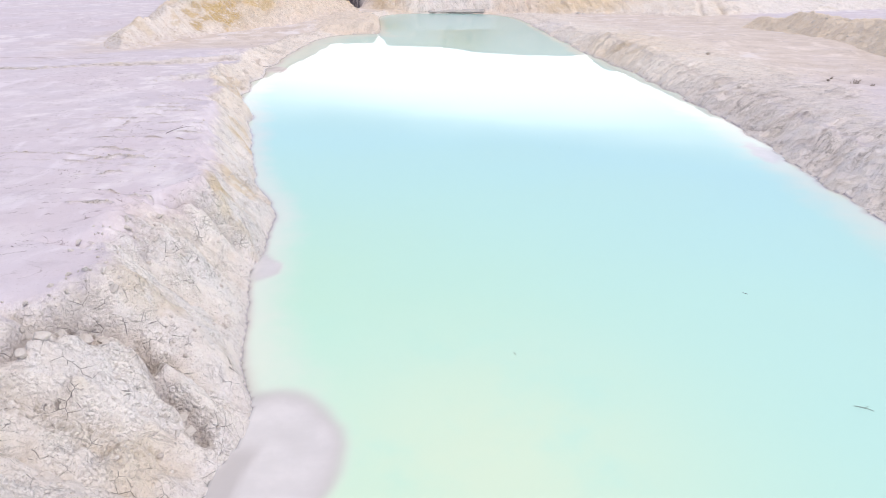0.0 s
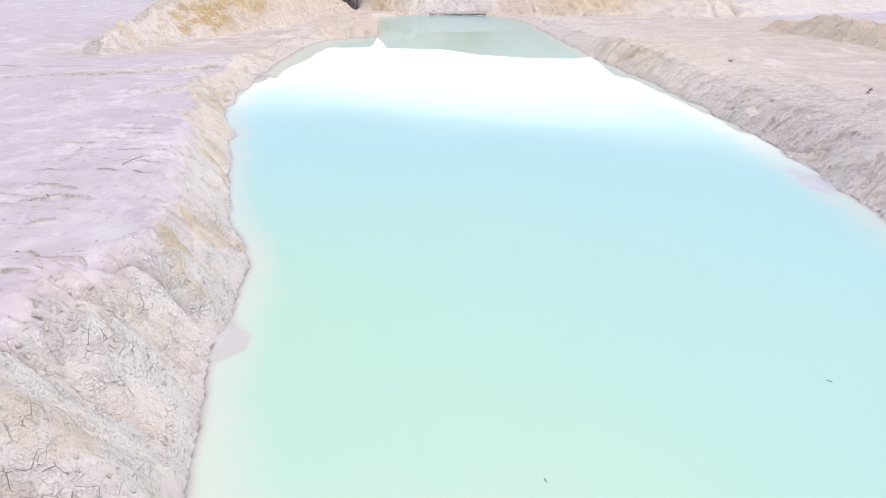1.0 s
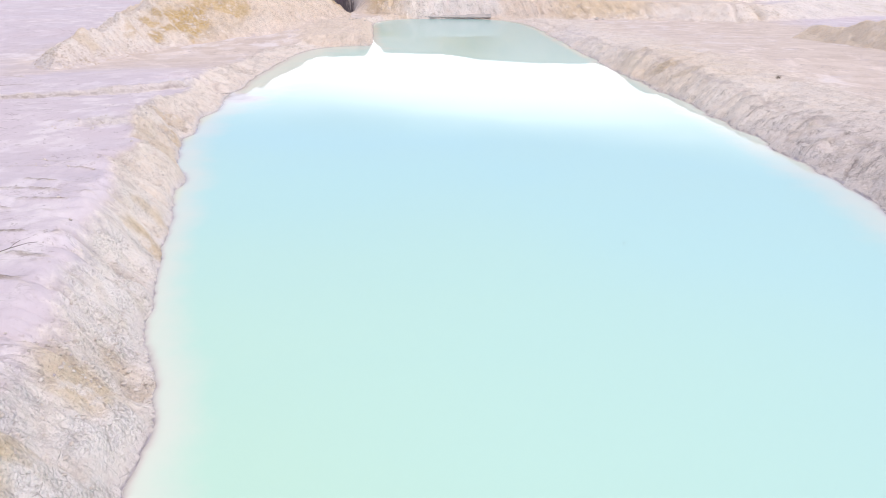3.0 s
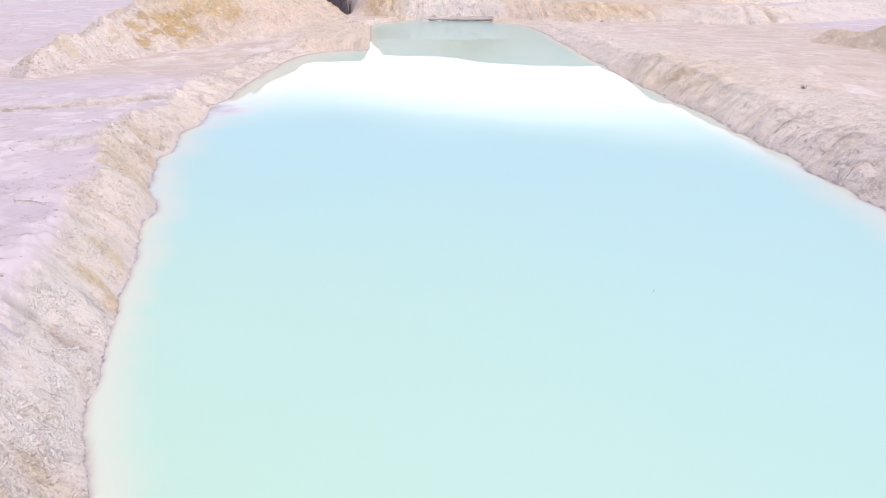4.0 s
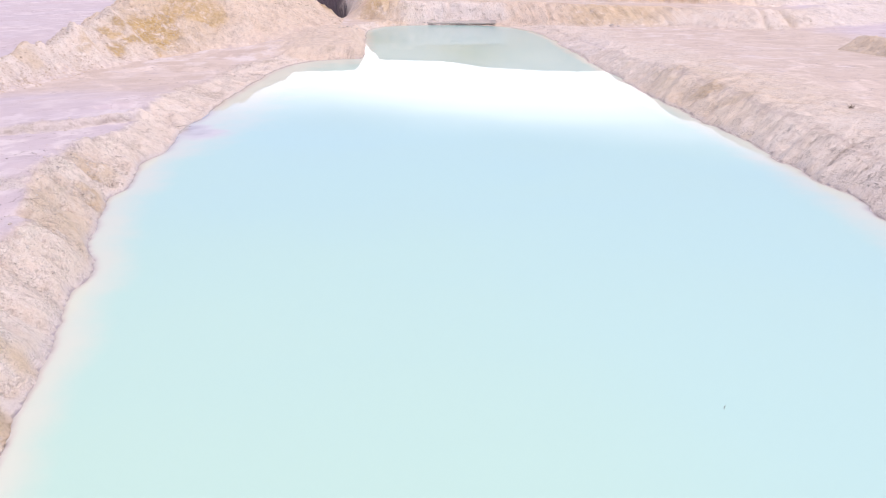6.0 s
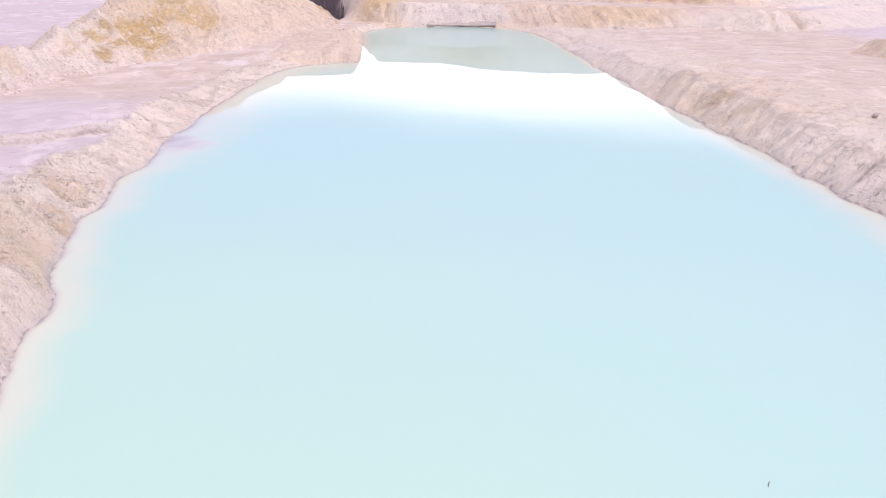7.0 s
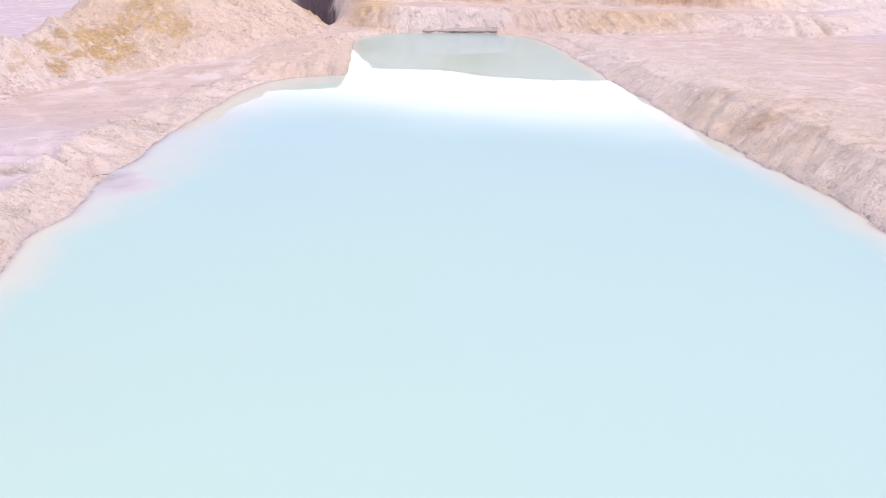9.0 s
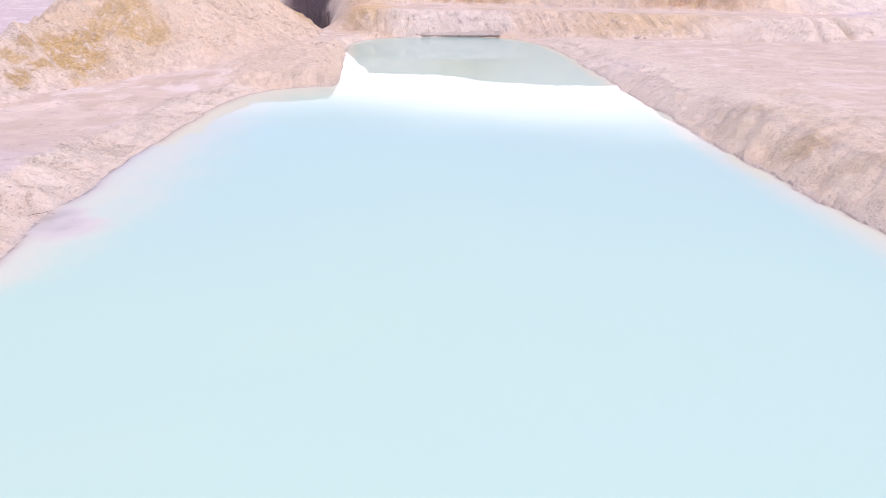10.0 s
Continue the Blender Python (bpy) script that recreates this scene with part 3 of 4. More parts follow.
    for x0, y0, x1, y1, w in CRACKS:
        split = np.maximum(split, np.exp(-(line_distance(wx_, wy_, x0, y0, x1, y1) / w) ** 2))
    for cx, cy, r in STAINS:
        stain = np.maximum(stain, step(1.2, 0.4, np.hypot(wx_ + 0.3 * fbm(x, y, 0.6, 3, 187) - cx, (wy_ - cy) * 0.7) / r))
    z = z - 0.16 * split + stain * (0.06 + 0.07 * fbm(x, y, 0.3, 2, 188))
    marks = step(-15, -11, x) * step(19, 22.5, y) * step(37, 32, y) * (x < 2)
    furrow = (y + 0.1 * x + 0.2 * fbm(x, y, 2.2, 3, 181)) / 0.85
    lip = furrow - np.floor(furrow)
    kept = step(-0.5, 0.3, value_noise(0.22 * x, np.floor(furrow) * 3.7, 182) + 0.4 * fbm(x, y, 0.8, 3, 183)) * marks * plain
    z = z + kept * (0.10 * step(0.0, 0.72, lip) * step(1.0, 0.8, lip) + 0.022 * fbm(x, y, 0.22, 2, 184))
    rip = kept * step(0.5, 0.75, lip) * step(1.0, 0.92, lip) * step(-0.55, 0.1, fbm(x, y, 0.6, 4, 147))
    rows_ = step(0.66, 0.95, 1 - 2 * np.abs(value_noise(x * 0.09, y * 0.62 + 0.04 * x, 88))) * step(-0.1, 0.45, fbm(x, y, 1.2, 3, 89)) * marks * plain
    z = z + rows_ * (0.02 + 0.05 * fbm(x, y, 0.22, 2, 90))
    z = z + plain * (0.05 * fbm(x, y, 6, 3, 45) + 0.014 * fbm(x, y, 0.7, 3, 46))
    rough_r = step(12, 4, d + 2.0 * fbm(x, y, 4, 3, 98)) * right * step(20, 30, y) * plain
    z = z + rough_r * (0.08 * np.maximum(fbm(x, y, 0.8, 3, 157), 0) + 0.05 * ridged(y - 0.9 * x, 0.3 * x, 1.1, 3, 47) + 0.04 * fbm(x, y, 0.5, 2, 48)) * (0.4 + 0.6 * step(-0.2, 0.5, fbm(x, y, 5, 2, 49)))
    # the cut face across the far end, its bench, and the slope above it
    base = np.interp(x, [-12, -8, -4, 4, 8, 12, 15, 23, 31, 38, 60], [108, 105.2, 103.6, 103.4, 102.8, 102.2, 101, 100, 97, 98.5, 108]) + 0.35 * fbm(x, y, 2.2, 3, 51)
    run = np.interp(x, [-8, 6, 14, 33, 45], [2.0, 2.0, 3.2, 3.2, 9.0])
    gate = step(-12.4, -7.2, x + 0.25 * (y - 108) * (y > 108))
    low = np.interp(x, [-8, 6, 15, 31, 36, 60], [1.95, 1.95, 1.85, 1.7, 1.3, 1.2])
    a = (y - base) / run
    wall = 0.5 * (np.maximum(a, 0) + 1 - np.sqrt((np.maximum(a, 0) - 1) ** 2 + 0.02)) - 0.5 * (1 - math.sqrt(1.02))
    z = z + gate * low * np.clip(wall, 0, 1)
    face = gate * step(-0.1, 0.2, a) * step(1.5, 0.9, a)
    z = z + face * (0.16 * ridged(x + 0.55 * y, y * 0.3, 1.7, 3, 52) + 0.07 * fbm(x, y, 0.7, 3, 53))
    base2 = np.interp(x, [-12, 0, 10, 21, 28, 34, 60], [112, 114.5, 111.5, 108.5, 106.5, 108, 118]) + 0.6 * fbm(x, y, 3, 3, 54)
    top = np.interp(x, [-13, -10.3, -9, 0, 5, 12, 20, 34, 44, 80], [0.2, 2.3, 4.4, 4.7, 5.6, 6.1, 6.4, 5.5, 3.0, 3.0])
    b = np.clip((y - base2) / (126 - base2), 0, 1)
    cliff = np.interp(x, [-10, 8, 14, 32, 36], [0.10, 0.14, 0.3, 0.3, 0.0])
    up = cliff * step(0, 0.07, b) + (1 - cliff) * b ** 1.05
    z = z + gate * top * up
    steep = gate * step(0, 0.02, b) * step(1, 0.9, b) * (y > 100)
    z = z + steep * (0.22 * ridged(x + 0.3 * y, y * 0.4, 2.6, 3, 55) + 0.10 * fbm(x, y, 0.9, 3, 56))
    for cx, wd_, dp in ((-6.3, 0.22, 0.3), (-2.1, 0.2, 0.25), (0.1, 0.18, 0.35), (10.8, 0.2, 0.35), (32.2, 0.25, 0.45), (35.2, 0.25, 0.45)):
        z = z - dp * face * np.exp(-((x - cx + 0.3 * value_noise(y * 1.5, y * 0 + cx, 69)) / wd_) ** 2)
    notch = step(-0.7, -0.3, x) * step(4.2, 3.6, x) * step(115.4, 115.9, y) * step(121.5, 119.5, y)
    z = z - 0.7 * notch
    # the pit behind the gap
    pit = step(107, 124, y) * (1 - gate) * step(-40, -28, x)
    beyond = step(125, 137, y) * step(-9, -11.5, x) * step(-27, -22, x)
    z = z - 5.0 * pit * step(138, 127, y) + beyond * (5.6 + 0.15 * fbm(x, y, 4, 3, 192) - np.maximum(z, 0))
    z = z + 0.9 * step(130, 400, y) + 0.4 * fbm(x, y, 40, 3, 57) * step(60, 140, np.abs(x))
    # under water
    ledge = np.exp(-(((x + 3.05 + 0.12 * fbm(x, y, 1.5, 3, 77)) / 1.45) ** 2 + ((y - 10.2) / 2.25) ** 2) ** 5)
    wob = 0.35 * fbm(x, y, 0.9, 3, 78)
    small = np.exp(-(((x + 4.75 + 0.5 * wob) / 0.45) ** 2 + ((y - 18.5 + 0.5 * wob) / 1.0) ** 2) ** 3)
    bar = 0.8 * np.exp(-(((x - 13.15 + wob) / 0.6) ** 2 + ((y - 30.5) / 1.9) ** 2) ** 2)
    fan = 0.9 * np.exp(-(((x + 11.9 + wob) / 1.6) ** 2 + ((y - 53.7 + 0.4 * (x + 11.7) + wob) / 1.4) ** 2) ** 2)
    drop = np.interp(y, [0, 10, 18, 30, 38, 42, 48, 54, 76, 80, 110], [0.2, 0.25, 0.5, 0.6, 0.5, 0.4, 0.35, 0.15, 0.15, 0.6, 0.75]) * (1 - right)
    drop = drop + right * np.interp(y, [0, 20, 30, 58, 70, 110], [0.3, 0.35, 0.3, 0.4, 0.7, 0.75])
    deep = -np.minimum(np.maximum(-d, 0) * drop, 3.0) - 0.02
    shelf = np.maximum.reduce([ledge, small, bar, fan])
    lift = np.where(d < 0, shelf, 0)
    deep = deep * (1 - lift) + lift * (-0.09 - 0.02 * fbm(x, y, 0.8, 2, 58) + 0.05 * np.maximum(fan, bar))
    z = np.where((d > 0) & (d < 3), np.maximum(z, 0.012 + 0.06 * np.minimum(d, 1)), z)
    z = np.where(d < 0, deep, z)
    upper = right + (1 - right) * step(30, 42, y) + (1 - right) * step(15, 12, y)
    upper = upper + (1 - upper) * step(1.25, 0.35, t)
    bank = np.clip(np.maximum.reduce([slope * upper, 0.9 * (d > 0) * step(1.45, 0.7, t) * upper, cut, 0.85 * rough_r * step(14, 5, d), face, 0.8 * steep, scarp * (1 - scarp) * 3 * step(75, 60, y) * (x < -5) * step(1, 1.5, t)]), 0, 1)
    bank = np.maximum(bank, 0.6 * step(0.15, 0.5, np.abs(z)) * spit)
    tint = np.zeros_like(x)
    for cx, cy, r, much in TINTS:
        tint = np.maximum(tint, much * step(1.3, 0.3, np.hypot(wx_ + 0.3 * fbm(x, y, 0.7, 3, 191) - cx, wy_ - cy) / r))
    ochre = np.maximum.reduce([gate * np.exp(-(((x + 7.5) / 3) ** 2 + ((y - 109) / 4) ** 2)), 0.9 * steep * np.exp(-((x - 3) / 4.0) ** 2) * step(110, 113, y),
                               0.95 * steep * np.exp(-((x - 24) / 4.2) ** 2) * step(0.5, 0.1, b), 0.45 * face * step(10, 16, x) * step(26, 20, x), 0.15 * face * np.exp(-((x - 35) / 1.0) ** 2), 0.08 * slope * right * np.exp(-((y - 60) / 6) ** 2),
                               0.35 * slope * np.exp(-((y - 39.5) / 2) ** 2) * (x < 0), tint])
    bank = np.maximum.reduce([bank, 0.6 * rows_, 0.85 * rag * plain, 0.7 * streak, 0.6 * rip])
    salt = np.clip(plain * (0.55 + 0.9 * fbm(x, y, 9, 2, 59)), 0, 1)
    salt = np.maximum(salt, plain * step(3, 1, np.abs(y - 74.5 - 0.35 * (x + 22))) * step(-8, -12, x))
    # where the pit and the rise beyond get their shade painted on
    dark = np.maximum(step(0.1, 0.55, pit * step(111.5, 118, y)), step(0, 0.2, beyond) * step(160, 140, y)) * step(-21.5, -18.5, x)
    wet = step(0.16, 0.02, d) * step(-0.9, -0.1, d) * (0.4 + 0.6 * step(32, 40, y))
    salt = np.maximum(salt, right * np.exp(-((x - 22.5 + 0.22 * (y - 38)) / 0.9) ** 2) * step(30, 34, y) * step(47, 43, y))
    salt = np.maximum(salt, 0.8 * gate * step(1.1, 1.4, a) * step(0.02, -0.02, b))
    salt = np.maximum(salt, 1.0 * np.exp(-(((x + 13.4 + wx_ - x) / 1.4) ** 2 + ((y - 29.7) / 0.6) ** 2)) + 1.3 * np.exp(-(((wx_ + 11.0) / 0.9) ** 2 + ((wy_ - 21.4) / 0.4) ** 2)))
    for x0, y0, x1, y1, w in ((20.6, 69.3, 24.3, 67.5, 0.35), (15.5, 86.5, 19.2, 83.0, 0.6), (27.0, 81.5, 30.5, 80.5, 0.5), (11, 100, 26, 97, 0.6), (14, 90, 22, 89, 0.5)):
        salt = np.maximum(salt, 1.3 * np.exp(-(line_distance(x + 0.8 * fbm(x, y, 2, 3, 164), y + 0.8 * fbm(x, y, 2.5, 3, 165), x0, y0, x1, y1) / w) ** 2))
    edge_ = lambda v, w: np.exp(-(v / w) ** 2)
    # crumb rows on the flats, and dark lines painted along the scarps
    dirt_shade = np.maximum.reduce([edge_(y - 17.4 + 0.12 * (x + 8) + 0.25 * fbm(x, y, 1.4, 3, 31), 0.16) * step(-11, -9.5, x), 0.8 * rows_,
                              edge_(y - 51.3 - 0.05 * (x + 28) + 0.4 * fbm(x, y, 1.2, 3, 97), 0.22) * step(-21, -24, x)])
    dirt_shade = dirt_shade * step(-0.35, 0.3, fbm(x, y, 1.1, 4, 84))
    dirt_shade = np.maximum(dirt_shade, 0.8 * edge_(s1 + 0.1, 0.15) * step(66, 58, y) * (0.55 + 0.45 * step(-0.4, 0.2, fbm(x, y, 1.1, 4, 84))))
    # shade of furrow lips, cracks and gullies goes into the colour beside crumbs
    dirt_shade = np.clip(np.maximum(np.maximum.reduce([dirt_shade, 0.6 * streak, 0.95 * rip]) * plain * (1 - right), np.maximum.reduce([0.75 * split, 0.6 * cut, 0.75 * np.maximum(cut3, 0.6 * cut2), 0.4 * stain])), 0, 1)
    rust = np.clip(np.maximum(steep * step(0.45, 0.1, b) * (np.exp(-((x - 24) / 4.5) ** 2) + np.exp(-((x - 3.5) / 3.0) ** 2)), 0.5 * gate * np.exp(-(((x + 8.5) / 2.0) ** 2 + ((y - 111) / 3) ** 2))), 0, 1)
    crack = np.clip((x < 2) * step(28, 14, y) + 0.3 * right * step(20, 26, y) * step(50, 38, y) + 0.15, 0, 1)
    warm = np.clip(right * (0.35 + 0.5 * step(34, 58, y)) * step(44, 32, x) + (1 - right) * (np.maximum(0.75 * step(45, 68, y) * step(-36, -27, x), slope * (0.36 + 0.42 * step(26, 38, y))) + 0.4 * spit) + 0.15 * right * np.maximum(slope, rough_r) * step(36, 60, y) * step(82, 68, y) * 0.6 - 0.4 * right * step(60, 86, y) * step(94, 84, y) * step(6, 3, d) + 0.2 * gate * step(100, 104, y) - 0.6 * face * np.exp(-((x - 1) / 5.0) ** 4), 0, 1)
    damp = np.clip(right * np.maximum(slope, rough_r) * (0.95 * step(20, 26, y) * step(50, 38, y) + 0.5 * step(66, 86, y)) + 0.3 * slope * (1 - right) * step(28, 40, y) + 0.25 * face + 0.1 * steep + 0.5 * rag * plain + 0.1 * spit + 0.5 * slope * spit, 0, 1)
    grain = np.clip(slope * step(24, 38, y) * (0.55 - 0.2 * right) + 0.5 * rag * plain + 0.45 * rough_r + 0.6 * spit * plain + 0.6 * steep + 0.4 * face, 0, 1)
    fissure = np.clip(np.maximum(slope, rough_r) * right * (0.2 + 0.5 * step(58, 42, y)) + slope * (1 - right) * 0.3 + 0.45 * face + 0.3 * steep, 0, 1)
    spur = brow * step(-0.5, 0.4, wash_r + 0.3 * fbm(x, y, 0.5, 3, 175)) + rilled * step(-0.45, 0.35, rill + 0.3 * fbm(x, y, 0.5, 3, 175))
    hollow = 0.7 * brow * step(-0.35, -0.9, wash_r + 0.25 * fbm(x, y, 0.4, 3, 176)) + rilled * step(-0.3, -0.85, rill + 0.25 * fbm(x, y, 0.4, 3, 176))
    # the last shelf term paints the near bank's shade on the water beside it
    return z, d, dict(spur=spur, hollow=hollow, fissure=fissure, grain=grain, damp=damp, run=s, fall=np.minimum(d, 30), bank=bank, ochre=ochre, salt=salt, dark=dark, wet=wet, warm=warm, crack=crack, dirt_shade=dirt_shade, rust=rust, shelf=np.where(d < 0.3, shelf, 0), rim_shade=np.where(d < 0.3, np.clip(4 * ledge * (1 - ledge) + 2.4 * small * (1 - small) + 2 * bar * (0.8 - bar) + ledge * step(-0.6, -0.4, d) * step(0.05, -0.05, d) * step(10.9, 10.3, y), 0, 1), 0))


def heap_run(x, y):
    """A coordinate along the foot of the heap."""
    return 0.75 * y + 0.65 * x


# ochre patches on the heap: centre, half widths, strength
OCHRE = [(-22.0, 79.0, 2.1, 2.8, 1.0), (-20.4, 82.8, 2.2, 2.6, 0.8), (-23.8, 76.2, 0.8, 1.1, 0.85), (-22.6, 74.9, 0.7, 0.8, 0.9), (-21.4, 75.6, 0.6, 0.7, 0.7), (-24.6, 72.0, 0.6, 0.9, 0.5), (-22.9, 73.6, 0.4, 0.5, 0.6), (-21.5, 80.0, 4.5, 6.5, 0.3), (-25.2, 66, 1.0, 2.0, 0.35)]


def heap_shape(x, y):
    """Tipped spoil over the ground: a long heap with run-out fans."""
    d = -(HEAP(x, y) + 0.35 * fbm(x, y, 2.0, 4, 61))
    h = np.where(d > 0, 0.645 * d * np.abs(d) / (np.abs(d) + 0.5), 0.9 * d)
    cap = 4.3 + 0.7 * fbm(x, y, 6, 3, 62) - 1.5 * step(72, 58, y)
    h = np.minimum(h, cap + 0.12 * (h - cap))
    h = h + step(0, 1.2, d) * (0.3 * ridged(y * 0.6 + x * 0.4, x * 0.25, 3.2, 3, 63) + 0.14 * ridged(heap_run(x, y), d * 0.2, 1.3, 3, 161) + 0.10 * fbm(x, y, 0.7, 4, 64, 0.7) + 0.06 * np.maximum(fbm(x, y, 0.4, 2, 65), 0))
    wx_, wy_ = x + 0.9 * fbm(x, y, 2.2, 3, 185), y + 1.6 * fbm(x, y, 2.6, 3, 186)
    ochre = np.zeros_like(x)
    for cx, cy, rx_, ry_, much in OCHRE:
        ochre = np.maximum(ochre, much * step(1.25, 0.55, np.hypot((wx_ - cx) / rx_, (wy_ - cy) / ry_)))
    return h, d, dict(grain=1.0 * step(-0.2, 1.0, d), run=heap_run(x, y), fall=d, bank=0.35 + 0.55 * step(-0.2, 1.6, d), ochre=np.clip(0.95 * ochre + 0.8 * np.exp(-(((x + 14) / 2.5) ** 2 + ((y - 110) / 6) ** 2)), 0, 1), salt=np.zeros_like(x), dark=np.zeros_like(x), wet=np.zeros_like(x), damp=0.3 * step(-27, -20, x) * step(70, 84, y), warm=0.5 + 0.5 * step(68, 84, y), crack=0.1 * np.ones_like(x))


def berm_shape(x, y):
    d = -(BERM(x, y) + 0.3 * fbm(x, y, 1.8, 4, 71))
    h = np.where(d > 0, 0.72 * d, 0.9 * d)
    cap = 1.3 + 0.4 * fbm(x, y, 4, 3, 72)
    h = np.minimum(h, cap + 0.1 * (h - cap))
    h = h + step(0, 0.8, d) * (0.16 * ridged(y + 0.4 * x, x * 0.3, 1.9, 3, 73) + 0.10 * fbm(x, y, 0.6, 3, 74, 0.6))
    one = np.ones_like(x)
    return h, d, dict(grain=0.7 * one, run=y + 0.3 * x, fall=d, bank=0.9 * one, ochre=0.2 * one, salt=0 * one, dark=0 * one, damp=0.2 * one, wet=0 * one, warm=0.95 * one, crack=0.1 * one)


def steps(*runs):
    """Coordinates that go from each start to the next with the given spacing."""
    out = []
    for (a, s), (b, _) in zip(runs, runs[1:]):
        out.append(np.linspace(a, b, max(2, round((b - a) / s) + 1))[:-1])
    return np.concatenate(out + [np.array([runs[-1][0]], float)])


def sheet(name, x, y, z, masks, material, keep=None):
    """A mesh from a raster of heights, with its masks as attributes."""
    ny, nx = z.shape
    idx = np.arange(nx * ny).reshape(ny, nx)
    quads = np.stack([idx[:-1, :-1], idx[:-1, 1:], idx[1:, 1:], idx[1:, :-1]], -1).reshape(-1, 4)
    co = np.stack([x, y, z], -1).reshape(-1, 3)
    if keep is not None:
        flag = keep.reshape(-1)
        quads = quads[flag[quads].any(1)]
        used = np.unique(quads)
        remap = np.zeros(nx * ny, int)
        remap[used] = np.arange(len(used))
        quads, co = remap[quads], co[used]
        masks = {k: v.reshape(-1)[used] for k, v in masks.items()}
    me = bpy.data.meshes.new(name)
    me.vertices.add(len(co))
    me.vertices.foreach_set("co", co.astype(np.float32).ravel())
    me.loops.add(len(quads) * 4)
    me.loops.foreach_set("vertex_index", quads.astype(np.int32).ravel())
    me.polygons.add(len(quads))
    me.polygons.foreach_set("loop_start", np.arange(0, len(quads) * 4, 4, dtype=np.int32))
    me.polygons.foreach_set("use_smooth", np.ones(len(quads), bool))
    for k, v in masks.items():
        me.attributes.new(k, "FLOAT", "POINT").data.foreach_set("value", np.asarray(v, np.float32).ravel())
    me.update(calc_edges=True)
    me.validate()
    me.materials.append(material)
    return new(name, me)


# ---- ground ----
GX = steps((-900, 120), (-180, 20), (-60, 2.0), (-34, 0.32), (-16, 0.11), (-12.8, 0.07), (-8, 0.055), (-3, 0.25), (9, 0.13), (19, 0.25), (42, 1.5), (70, 10), (180, 120), (900, 0))
GY = steps((-400, 60), (-40, 4), (2, 0.5), (7, 0.055), (24, 0.075), (38, 0.11), (60, 0.2), (95, 0.22), (128, 1.0), (190, 20), (400, 250), (1900, 0))
gx, gy = np.meshgrid(GX, GY)
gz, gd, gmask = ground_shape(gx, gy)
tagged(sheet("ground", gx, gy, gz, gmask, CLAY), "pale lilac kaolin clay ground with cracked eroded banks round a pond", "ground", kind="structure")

# ---- water ----
WX, WY = steps((-14, 0.2), (-6, 0.1), (0, 0.4), (9, 0.2), (15, 0)), steps((-16, 0.5), (6, 0.1), (14, 0.2), (106, 0))
wx, wy = np.meshgrid(WX, WY)
wz, wd, wmask = ground_shape(wx, wy)
blue = np.clip(step(-1, 11, wx + 1.5 * fbm(wx, wy, 9, 2, 81)) * 0.7 + 0.9 * step(15, 40, wy), 0, 1)
tagged(sheet("water", wx, wy, np.zeros_like(wx), dict(depth=np.maximum(-wz, 0), blue=blue, plume=0.9 * np.exp(-(((wx - 0.6) / 3.6) ** 2 + ((wy - 10.0) / 4.2) ** 2)), shelf=wmask["shelf"], rim_shade=wmask["rim_shade"]), WATER, wd < 0.5), "still milky turquoise water filling the clay pit pond", "water", kind="structure")

# ---- heaps ----
hx, hy = np.meshgrid(np.arange(-38, -9, 0.12), np.arange(55, 125, 0.14))
hh, hd, hmask = heap_shape(hx, hy)
hz = ground_shape(hx, hy)[0] + hh
tagged(sheet("spoil_mound", hx, hy, hz, hmask, CLAY, hd > -0.35), "long tipped mound of pale and ochre clay on the flat", "mound")
bx, by = np.meshgrid(np.arange(26, 40, 0.15), np.arange(38, 84, 0.17))
bh, bd, bmask = berm_shape(bx, by)
bz = ground_shape(bx, by)[0] + bh
tagged(sheet("earth_berm", bx, by, bz, bmask, CLAY, bd > -0.35), "low bulldozed ridge of beige clay soil on the bare flat", "earth berm")


# ---- loose clods and rubble ----
ICO = bmesh.new()
bmesh.ops.create_icosphere(ICO, subdivisions=1, radius=1.0)
ICO_V = np.array([v.co[:] for v in ICO.verts])
ICO_F = np.array([[v.index for v in f.verts] for f in ICO.faces])
ICO.free()
rng = np.random.default_rng(7)


def scatter(name, x, y, z, size, material, label, category, sink=0.25):
    """Many small angular lumps lying on the ground, as one mesh."""
    n = len(x)
    shape = ICO_V[None] * rng.uniform(0.5, 1.3, (n, 12, 1)) * rng.uniform(0.6, 1.2, (n, 1, 3)) * np.array([1, 1, 0.6])
    a = rng.uniform(0, 2 * math.pi, n)
    c, s_ = np.cos(a)[:, None], np.sin(a)[:, None]
    co = np.stack([shape[..., 0] * c - shape[..., 1] * s_, shape[..., 0] * s_ + shape[..., 1] * c, shape[..., 2]], -1) * size[:, None, None]
    co += np.stack([x, y, z + size * (0.5 - sink)], -1)[:, None]
    tri = (ICO_F[None] + (np.arange(n) * 12)[:, None, None]).reshape(-1, 3)
    me = bpy.data.meshes.new(name)
    me.vertices.add(n * 12)
    me.vertices.foreach_set("co", co.astype(np.float32).ravel())
    me.loops.add(len(tri) * 3)
    me.loops.foreach_set("vertex_index", tri.astype(np.int32).ravel())
    me.polygons.add(len(tri))
    me.polygons.foreach_set("loop_start", np.arange(0, len(tri) * 3, 3, dtype=np.int32))
    me.update(calc_edges=True)
    me.materials.append(material)
    return tagged(new(name, me), label, category, kind="stuff")


def sizes(n, small, large):
    """Mostly small, a few large."""
    return small + (large - small) * rng.random(n) ** 5


